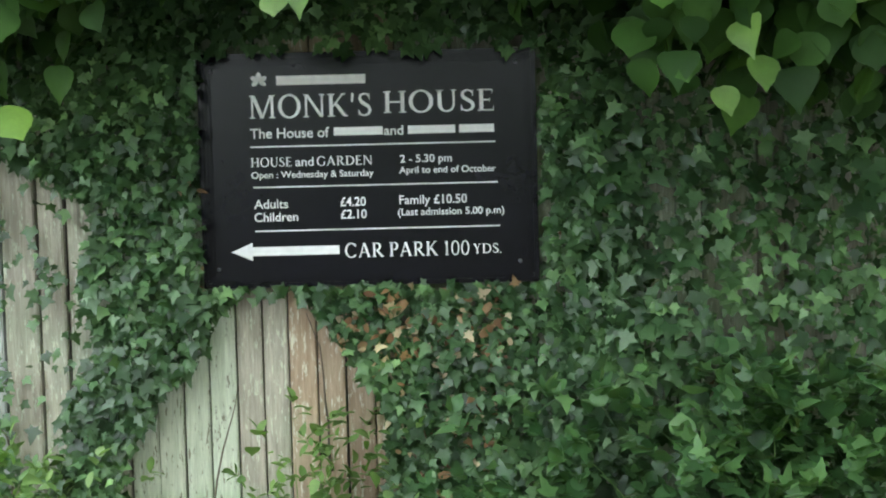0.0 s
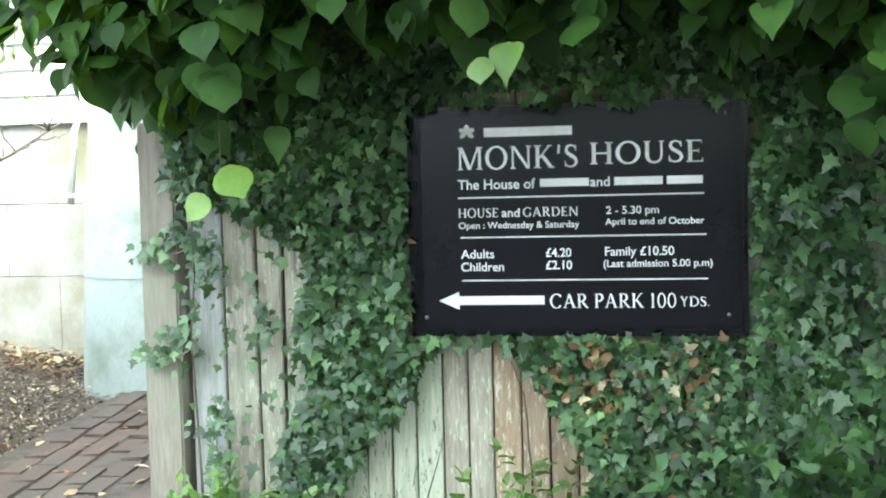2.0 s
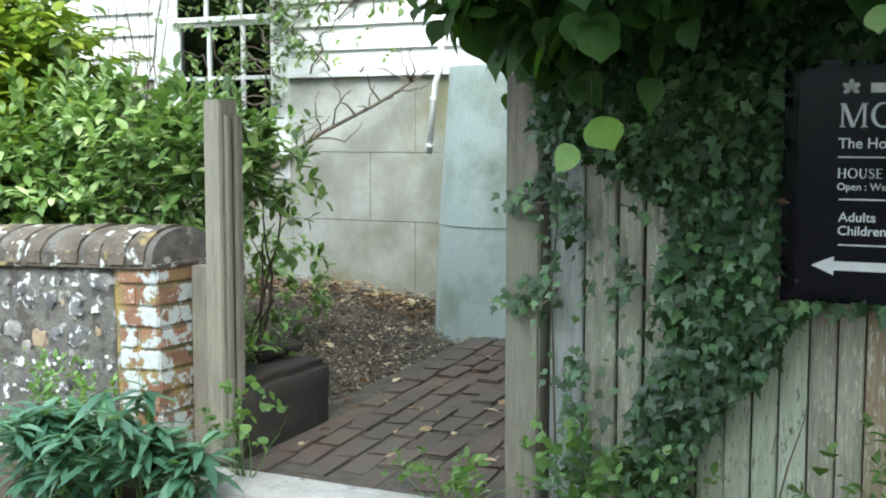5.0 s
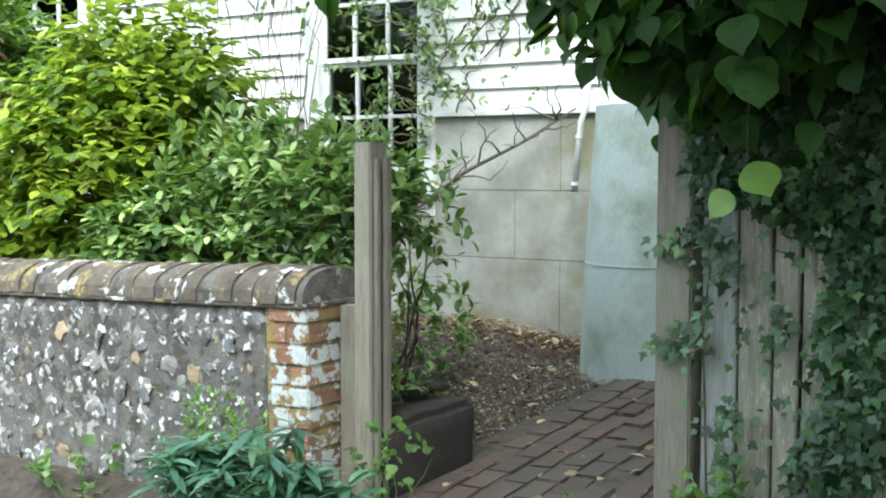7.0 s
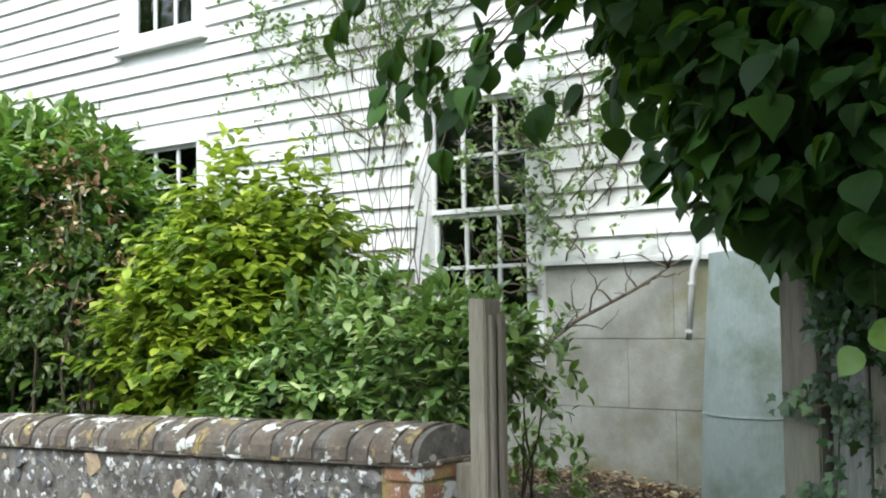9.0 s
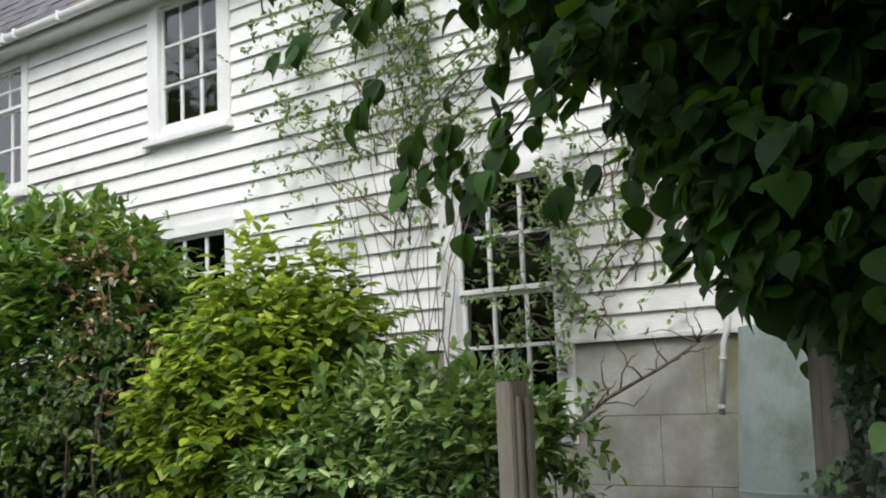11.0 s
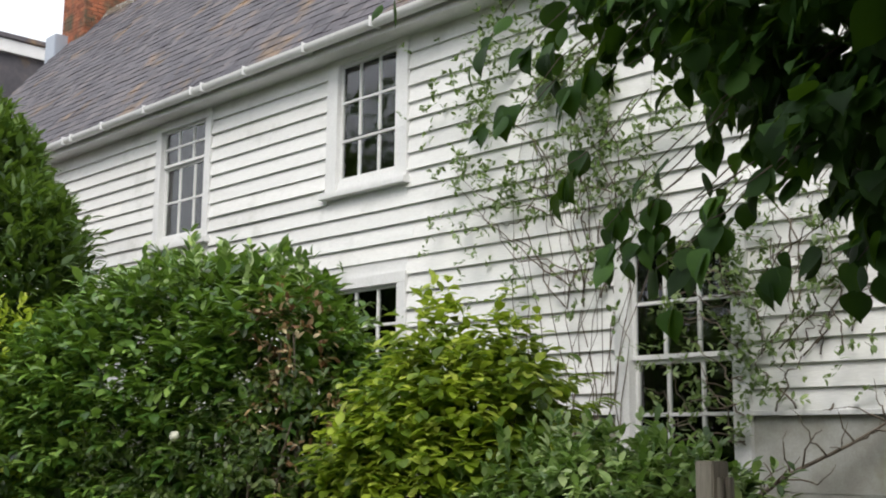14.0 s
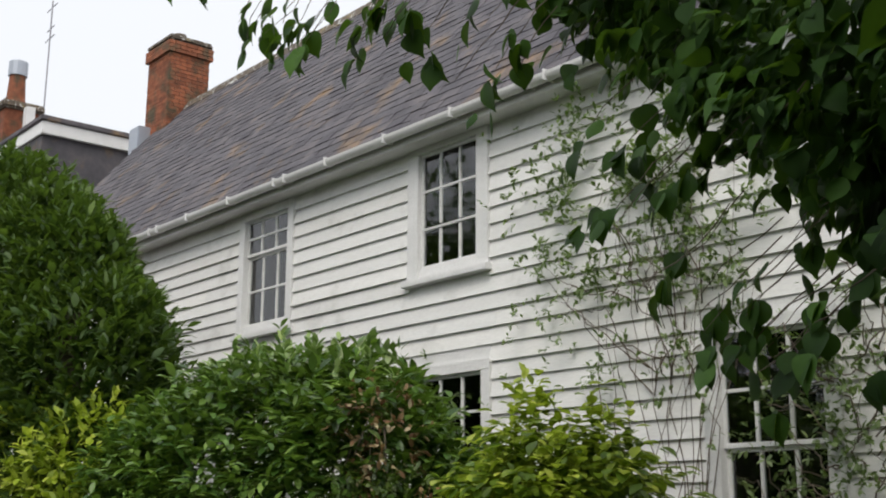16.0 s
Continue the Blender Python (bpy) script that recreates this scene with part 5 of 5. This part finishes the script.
    z = np.concatenate([0.98 + rng.normal(0, 0.07, 170), rng.uniform(0.45, 0.85, 190), rng.uniform(0.6, 1.5, 110)])
    ok = np.array([not in_poly(a, b, BARE_MIDDLE) and not (sx(594) < a < sx(1184) and b > sz(565)) for a, b in zip(x, z)])
    x, z = x[ok], z[ok]
    p = np.stack([x - off[0], FENCE - 0.06 - 0.06 * rng.random(len(x)) - off[1], z - off[2]], 1)
    ob = new("dead_leaves", leaf_mesh("dead_leaves", p, unit(rng, len(x)), np.array([0, -1.0, 0.4]) + 0.5 * unit(rng, len(x)), rng.uniform(0.018, 0.042, len(x)), IVY_LEAVES[:1] + OVAL_LEAVES[:1] + CHIP_LEAVES, M_DEAD, rng))
    ob.parent = ivy
    # woody stems
    pairs = [((x + rng.normal(0, 0.05), -0.012, rng.uniform(0.0, 0.3)), (x + rng.normal(0, 0.08), -0.015, rng.uniform(0.5, 0.8))) for x in np.linspace(-1.3, 1.6, 11)]
    pairs += [((-1.40, -0.06, 0.3), (-1.39, -0.06, 1.45)), ((-1.40, -0.06, 1.1), (-1.56, -0.07, 1.06)), ((-1.40, -0.06, 0.82), (-1.55, -0.07, 0.76))]
    stems("stem", pairs, ivy, M_TWIG, rng, 0.0045, 0.01)


def canopy_floor(x):
    """Height of the lowest leaves of the overhanging tree along the fence."""
    return float(np.interp(x, [-6.8, -5.9, -4.3, -3.6, -3.2, -2.9, -2.5, -2.0, -1.7, -1.4, -1.1, -0.75, -0.3, 0.25, 0.6, 1.1, 3], [4.95, 4.4, 3.8, 3.35, 2.85, 2.45, 2.13, 1.98, 1.83, 1.78, 1.84, 1.98, 2.0, 1.96, 1.80, 1.72, 1.6]))


def make_lime_tree():
    rng = np.random.default_rng(51)
    tree = base("lime_tree", (1.0, 3.5, 0.4), "overhanging tree with broad heart-shaped green leaves", "tree")
    off = np.array(tree.location)
    part("trunk", tube_bm([(0, 0, -0.1), (0.05, 0, 1.2), (-0.1, -0.05, 2.6), (-0.2, 0, 4.5)], [0.19, 0.16, 0.13, 0.07], 12), M_BARK, tree, "", True)
    # main limbs
    ends = [(-2.0, 2.9, 3.6), (-1.4, 2.6, 2.9), (-0.9, 2.4, 2.6), (-0.2, 2.3, 2.5), (0.8, 2.3, 2.5), (-2.2, 1.5, 4.1), (1.8, 2.4, 2.8), (-1.5, 3.0, 4.2)]
    starts = [2.0, 1.8, 1.7, 1.7, 1.8, 2.6, 1.8, 2.6]
    for s, e in zip(starts, ends):
        a, b = (-0.05, 0, s), tuple(np.array(e) - off)
        part("limb", tube_bm(wander(a, b, 9, 0.05, rng), [0.045 * (1 - 0.095 * i) for i in range(10)], 6), M_BARK, tree, "", True)
    P, W, U = [], [], []
    # thick mass over the fence
    n = 9500
    x = rng.uniform(-4.0, 2.9, n)
    y = rng.uniform(2.3, 3.5, n)
    low = np.array([canopy_floor(a) for a in x])
    z = low + 0.06 + np.abs(rng.normal(0, 0.9, n)) + np.maximum(0, 2.45 - y) * 0.25
    edge = x > np.interp(z, [1.6, 2.0, 2.4, 2.8, 3.2, 3.8, 4.6], [-1.2, -1.5, -1.78, -2.08, -2.58, -3.25, -3.9]) + 0.3 * (2.7 - y) + 0.1 * rng.normal(0, 1, n)
    mass = np.stack([x, y, z], 1)[(z < 4.8) & edge]
    # unseen leaves added over the lane to shade the fence and canopy
    n = 3400
    over = np.stack([rng.uniform(-1.6, 7.0, n), rng.uniform(-4.5, 2.2, n), rng.uniform(3.0, 5.4, n)], 1)
    over = over[over[:, 0] > -1.6 + np.abs(1.6 - over[:, 1]) * 0.4]
    # more unseen leaves behind the fence, added to shade the house's right end
    back = np.stack([rng.uniform(-1.5, 5.0, 1000), rng.uniform(3.5, 5.6, 1000), rng.uniform(3.4, 5.4, 1000)], 1)
    over = np.concatenate([over, back])
    op, ow, ou = sprigs(over, np.array([-0.2, -0.2, -0.3]) + 0.8 * unit(rng, len(over)), rng, 5, 0.4, 0.8)
    ob = new("upper_crown", leaf_mesh("upper_crown", op - off, ow, ou, rng.uniform(0.11, 0.19, len(op)), LIME_LEAVES, M_LIME, rng))
    ob.parent = tree
    tagged(ob, kind="stuff")
    lp, lw, lu = sprigs(mass, np.array([-0.35, -0.45, -0.35]) + 0.7 * unit(rng, len(mass)), rng, 5, 0.22, 0.55)
    P.append(lp), W.append(lw + np.array([0, -0.1, -0.5])), U.append(lu + np.array([-0.15, -0.3, 0.1]))
    # hanging sprays that reach out past the gate
    sprays = []
    for k in range(50):
        x = -1.5 - 1.9 * rng.random() ** 1.2
        sprays.append((x, rng.uniform(2.45, 2.8), canopy_floor(x) + (0.36 if x > -2.3 else 0.22) + abs(rng.normal(0, 0.42))))
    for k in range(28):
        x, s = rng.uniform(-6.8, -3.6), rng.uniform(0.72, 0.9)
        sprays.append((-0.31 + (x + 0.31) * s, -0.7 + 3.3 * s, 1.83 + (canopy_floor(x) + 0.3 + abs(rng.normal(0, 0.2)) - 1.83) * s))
    for k in range(20):
        x = rng.uniform(-1.7, 1.2)
        sprays.append((x, rng.uniform(2.2, 2.6), canopy_floor(x) + rng.uniform(0.02, 0.15) + (0.13 if -0.85 < x < 0.35 else 0.3 if x < -1.0 else 0.0)))
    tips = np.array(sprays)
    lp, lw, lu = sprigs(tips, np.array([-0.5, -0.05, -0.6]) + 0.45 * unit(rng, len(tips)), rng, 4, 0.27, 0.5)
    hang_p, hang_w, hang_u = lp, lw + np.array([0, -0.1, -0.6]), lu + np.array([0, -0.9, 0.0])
    for s in sprays:
        if s[0] < -1.7:
            a = Vector(s) + Vector((0.22, 0.03, 0.14)) - Vector(off)
            part("twig", tube_bm(wander(a, Vector(s) - Vector(off) + Vector((-0.14, 0, -0.1)), 5, 0.012, rng), [0.003, 0.003, 0.0025, 0.002, 0.002, 0.0015], 4), M_TWIG, tree)
    meshes = []
    for tv, tf in LIME_LEAVES:
        me = bpy.data.meshes.new("leaf")
        me.from_pydata(tv.tolist(), [], tf)
        me.shade_smooth()
        me.materials.append(M_LIME)
        meshes.append(me)
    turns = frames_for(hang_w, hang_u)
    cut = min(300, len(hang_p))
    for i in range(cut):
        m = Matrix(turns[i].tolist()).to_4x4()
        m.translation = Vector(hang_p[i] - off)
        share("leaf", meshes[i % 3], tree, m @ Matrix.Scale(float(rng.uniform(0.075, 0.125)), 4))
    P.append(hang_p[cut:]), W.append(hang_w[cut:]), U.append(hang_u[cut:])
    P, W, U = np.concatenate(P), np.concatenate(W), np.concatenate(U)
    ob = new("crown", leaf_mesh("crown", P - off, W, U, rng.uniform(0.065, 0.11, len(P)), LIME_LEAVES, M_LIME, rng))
    ob.parent = tree
    tagged(ob, kind="stuff")
    # pale young leaves nearest the lane
    young = [(-1.17, 2.55, 1.62, 0.11), (-1.22, 2.55, 1.54, 0.085), (0.64, 2.35, 1.77, 0.10), (0.80, 2.3, 1.80, 0.10), (0.66, 2.35, 1.68, 0.09), (0.57, 2.35, 1.61, 0.075), (-0.37, 2.3, 1.88, 0.10), (0.92, 2.3, 1.86, 0.1), (-0.45, 2.3, 1.85, 0.07)]
    for x, y, z, s in young:
        tv, tf = LIME_LEAVES[int(rng.integers(0, 3))]
        me = bpy.data.meshes.new("young_leaf")
        me.from_pydata(tv.tolist(), [], tf)
        me.shade_smooth()
        me.materials.append(M_LIME_YOUNG)
        t = frames_for(np.array([[rng.normal(-0.1, 0.5), -0.35, -0.6]]), np.array([[rng.normal(0, 0.5), -0.8, 0.7]]))[0]
        m = Matrix(t.tolist()).to_4x4()
        m.translation = Vector((x, y, z)) - Vector(off)
        ob = share("young_leaf", me, tree, m @ Matrix.Scale(s, 4))
    stems("twig", [((-1.16 - off[0], 2.55 - off[1], 2.0 - off[2]), (-1.18 - off[0], 2.55 - off[1], 1.60 - off[2]))], tree, M_TWIG, rng, 0.004, 0.008)


def make_climbing_rose():
    """Bare stems and small leaves on the house front."""
    rng = np.random.default_rng(61)
    rose = base("climbing_rose", (-5.8, HOUSE - 0.06, 0.6), "thin climbing rose stems with small leaves on the boards", "climber")
    off = np.array(rose.location)
    pairs, tips = [], []
    for k in range(24):
        x = -5.75 + rng.normal(0, 0.12)
        top = rng.uniform(2.9, 4.4)
        pairs.append(((x, HOUSE - 0.05 - 0.03 * rng.random(), 0.7), (x + rng.normal(-0.1, 0.3), HOUSE - 0.06, top)))
    for k in range(26):
        x, z = -5.8 + rng.normal(0, 0.25), rng.uniform(2.6, 3.6)
        e = (x + rng.normal(-0.3, 0.7), HOUSE - 0.08 - 0.1 * rng.random(), z + rng.uniform(0.3, 1.5))
        pairs.append(((x, HOUSE - 0.05, z), e))
        tips.append(e)
    for k in range(26):
        x, z = -4.4 + 0.9 * rng.random() ** 1.6, rng.uniform(1.9, 2.9)
        e = (x + rng.normal(0.05, 0.25), HOUSE - 0.07 - 0.05 * rng.random(), z + rng.uniform(0.2, 0.9))
        pairs.append(((x, HOUSE - 0.05, z), e))
        tips.append(e)
    for k in range(14):
        z = rng.uniform(1.75, 2.8)
        pairs.append(((-4.5, HOUSE - 0.06, z), (-4.85 - 0.4 * rng.random(), HOUSE - 0.14, z + rng.uniform(-0.1, 0.4))))
        tips.append(pairs[-1][1])
    pairs = [(tuple(np.array(a) - off), tuple(np.array(b) - off)) for a, b in pairs]
    stems("stem", pairs, rose, M_TWIG, rng, 0.0065, 0.038, 16)
    pts = np.array(tips)
    more = np.concatenate([pts, pts + rng.normal(0, 0.14, pts.shape) * (1, 0.3, 1), pts + rng.normal(0, 0.2, pts.shape) * (1, 0.3, 1)])
    n = 1100
    spread = np.stack([-6.0 + rng.normal(0, 0.62, n), HOUSE - 0.07 - 0.22 * rng.random(n) ** 2, 4.15 + rng.normal(0, 0.7, n)], 1)
    spread = spread[[noise.noise((a * 2.6, 0, c * 2.6)) > 0.0 for a, b, c in spread]]
    spread = spread[spread[:, 2] < 5.2]
    n = 75
    by_sash = np.stack([-4.45 - 0.42 * rng.random(n) ** 2, HOUSE - 0.06 - 0.06 * rng.random(n), rng.uniform(1.7, 3.0, n)], 1)
    n = 60
    by_wall = np.stack([-4.42 + 0.8 * rng.random(n) ** 2, HOUSE - 0.06 - 0.06 * rng.random(n), rng.uniform(2.0, 3.3, n)], 1)
    more = np.concatenate([more, spread, by_sash, by_wall])
    more[:, 1] = np.minimum(more[:, 1], HOUSE - 0.06)
    lp, lw, lu = sprigs(more, np.array([0, -0.4, 0.4]) + 0.8 * unit(rng, len(more)), rng, 7, 0.16, 0.7)
    lp[:, 1] = np.minimum(lp[:, 1], HOUSE - 0.05)
    ob = new("foliage", leaf_mesh("foliage", lp - off, lw, lu, rng.uniform(0.035, 0.068, len(lp)), OVAL_LEAVES, M_ROSE, rng))
    ob.parent = rose
    # a leaning bare branch across the plinth
    br = base("bare_branch", (-4.5, 5.75, 0.6), "bare crooked branch leaning across the rendered plinth", "branch")
    o = Vector(br.location)
    main = [Vector(p) - o for p in ((-4.45, 5.5, 0.62), (-4.5, 5.55, 0.95), (-4.4, 5.7, 1.35), (-4.1, 5.85, 1.6), (-3.75, 5.95, 1.78), (-3.4, 5.98, 1.98))]
    part("bough", tube_bm(main, [0.028, 0.024, 0.018, 0.014, 0.010, 0.005], 6), M_TWIG, br, "", True)
    side = []
    for k in range(22):
        i = int(rng.integers(1, 5))
        a = main[i].lerp(main[min(i + 1, 5)], rng.random())
        side.append((tuple(a), tuple(a + Vector((rng.normal(0.05, 0.16), -0.05 + rng.normal(0, 0.05), abs(rng.normal(0.18, 0.12)))))))
    stems("twig", side, br, M_TWIG, rng, 0.007, 0.015)


def make_low_plants():
    rng = np.random.default_rng(71)
    # spurge with whorled narrow leaves in front of the wall
    pl = base("spurge_plant", (-2.75, 2.55, LANE), "blue-green spurge with whorls of narrow leaves", "plant")
    off = np.array(pl.location)
    heads = [(-2.95 + rng.normal(0, 0.22), 2.5 + rng.normal(0, 0.09), 0.60 + rng.normal(0, 0.1)) for _ in range(30)]
    heads += [(-2.55 + rng.normal(0, 0.1), 2.5 + rng.normal(0, 0.06), 0.56 + rng.normal(0, 0.06)) for _ in range(10)]
    stems("stem", [((h[0] * 0.6 - 2.75 * 0.4 - off[0], 0, 0.0), tuple(np.array(h) - off)) for h in heads], pl, M_WEED, rng, 0.006, 0.01)
    for h in heads:
        n = 22
        a = rng.uniform(0, 6.28, n)
        w = np.stack([np.cos(a), np.sin(a), rng.normal(0.25, 0.35, n)], 1)
        p = np.tile(np.array(h) - off, (n, 1)) + np.array([0, 0, 1]) * rng.uniform(-0.08, 0.02, n)[:, None]
        ob = new("leaf_whorl", leaf_mesh("leaf_whorl", p, w, np.array([0, 0, 1.0]) + 0.2 * unit(rng, n), rng.uniform(0.09, 0.15, n), SLIM_LEAVES, M_EUPH, rng))
        ob.parent = pl
    fl = base("weed_clump", (-3.2, 2.6, LANE), "light green weeds with tiny cream flowers by the wall", "plant", "weeds")
    off = np.array(fl.location)
    n = 130
    p = np.stack([-3.12 + rng.normal(0, 0.13, n), 2.62 + rng.normal(0, 0.06, n), LANE + rng.uniform(0.02, 0.5, n)], 1)
    lp, lw, lu = sprigs(p - off, np.array([0, 0, 0.8]) + 0.5 * unit(rng, n), rng, 6, 0.08, 0.9)
    ob = new("foliage", leaf_mesh("foliage", lp, lw, lu, rng.uniform(0.02, 0.04, len(lp)), OVAL_LEAVES, M_WEED, rng))
    ob.parent = fl
    for k in range(34):
        q = np.array([-3.12 + rng.normal(0, 0.13), 2.56 + rng.normal(0, 0.05), LANE + rng.uniform(0.2, 0.58)]) - off
        bm = bmesh.new()
        bmesh.ops.create_icosphere(bm, subdivisions=1, radius=0.007, matrix=Matrix.Translation(tuple(q)))
        part("flower", bm, M_PETAL, fl)
    # weeds at the foot of the posts, of the fence and on the edging stone
    for (cx, cy, z0, wx, h, n, leaf, mat, label) in (
        (-2.50, 2.82, 0.42, 0.07, 0.30, 22, 0.036, M_WEED, "leafy green weeds beside the gate post"),
        (-1.72, 2.84, 0.42, 0.10, 0.12, 26, 0.035, M_WEED, "small weeds growing beside the step"),
        (-1.22, 2.82, LANE, 0.10, 0.42, 50, 0.045, M_WEED, "fresh green weeds at the fence foot"),
        (-0.42, 2.82, LANE, 0.09, 0.50, 60, 0.042, M_WEED, "fresh green weeds at the fence foot"),
        (-0.80, 2.80, LANE, 0.20, 0.2, 30, 0.05, M_IVY, "leafy weeds at the fence foot"),
        (0.75, 2.62, LANE, 0.3, 0.62, 230, 0.06, M_UNDER, "thick green undergrowth against the fence"),
        (0.15, 2.72, LANE, 0.2, 0.3, 50, 0.05, M_UNDER, "thick green undergrowth against the fence"),
        (-3.9, 2.66, LANE, 0.22, 0.22, 16, 0.045, M_WEED, "low weeds at the wall foot"),
    ):
        w = base("weed_clump", (cx, cy, z0), label, "plant", "weeds")
        n1 = n
        p = np.stack([rng.normal(0, wx, n1), rng.normal(0, 0.05, n1), rng.uniform(0, 1, n1) ** 0.8 * h], 1)
        lp, lw, lu = sprigs(p, np.array([0, -0.2, 0.7]) + 0.6 * unit(rng, n1), rng, 6, 0.08, 0.9)
        lp[:, 1] = np.minimum(lp[:, 1], 0.11)
        ob = new("foliage", leaf_mesh("foliage", lp, lw, lu, rng.uniform(0.6, 1.2, len(lp)) * leaf, (IVY_LEAVES + LIME_LEAVES[:1]) if mat is M_UNDER else (OVAL_LEAVES + LIME_LEAVES[:1]), mat, rng))
        ob.parent = w
        stems("stem", [((0.3 * q[0], 0, 0), tuple(q)) for q in p[:10]], w, M_WEED, rng, 0.003, 0.005)
    # edging stones by the path with ferny growth on top
    bm = box_bm(-3.05, -2.615, 2.98, 3.58, 0.3, 0.695, 0.03)
    bmesh.ops.subdivide_edges(bm, edges=bm.edges[:], cuts=4, use_grid_fill=True)
    for v in bm.verts:
        v.co += Vector((0.8, 0.6, 0.8)) * (0.03 * noise.noise(v.co * 5) + 0.012 * noise.noise(v.co * 17))
    tagged(part("edging_stone", bm, M_STONE, None, "", True), "dark mossy squared stone edging the bed", "stone")
    for k in range(7):
        bm = bmesh.new()
        at = Vector((-2.74 - 0.2 * rng.random(), 3.1 + 0.07 * k + 0.03 * rng.random(), 0.725))
        bmesh.ops.create_icosphere(bm, subdivisions=2, radius=0.05, matrix=Matrix.LocRotScale(at, Euler((0.2 * rng.random(), 0, 3 * rng.random())), (1.3, 1.0, 0.55)))
        for v in bm.verts:
            v.co += Vector((1, 1, 0.7)) * 0.02 * noise.noise(v.co * 22)
        tagged(part("loose_stone", bm, M_STONE, None, "", True), "small dark stone lying on the bed edging", "stone", "loose stones")
    w = base("fern_clump", (-2.82, 3.32, 0.72), "low dark green growth on the edging stone", "plant")
    n = 50
    p = np.stack([rng.normal(-0.05, 0.07, n), rng.normal(0, 0.16, n), rng.uniform(-0.04, 0.05, n)], 1)
    lp, lw, lu = sprigs(p, np.array([0, 0, 0.6]) + 0.7 * unit(rng, n), rng, 5, 0.1, 0.9)
    ob = new("foliage", leaf_mesh("foliage", lp, lw, lu, rng.uniform(0.03, 0.07, len(lp)), SLIM_LEAVES + OVAL_LEAVES, M_LAUREL, rng))
    ob.parent = w
    tagged(ob, kind="stuff")


def make_far_trees():
    """The trees across the lane that the panes mirror."""
    rng = np.random.default_rng(81)
    blobs = [(x, -13 + rng.normal(0, 1), 3.8 + rng.uniform(-0.4, 1.2), 3.2, 2.4, 4.0 + rng.uniform(0, 1.0)) for x in range(-32, 20, 4)]
    blobs += [(x, -13.5 + rng.normal(0, 0.8), 6 + rng.uniform(0, 2.5), 2.2, 2.2, 5.5 + rng.uniform(0, 1.5)) for x in range(-36, -24, 3)]
    blobs += [(x, -15.5, 5.0, 3.4, 2.0, 4.6 + rng.uniform(0, 0.8)) for x in range(-34, 20, 4)]
    p, d = on_blobs(blobs, 26000, rng, 0.5)
    k = len(p)
    me = leaf_mesh("woods", p, d + 0.5 * unit(rng, k), np.array([0, 0, 1.0]) + 0.5 * unit(rng, k), rng.uniform(0.3, 0.6, k), BROAD_LEAVES, M_WOODS, rng)
    tagged(new("woods", me), "leafy trees along the far side of the lane", "trees", kind="stuff")


make_shrubs()
make_conifer()
make_ivy()
make_lime_tree()
make_climbing_rose()
make_low_plants()
make_far_trees()
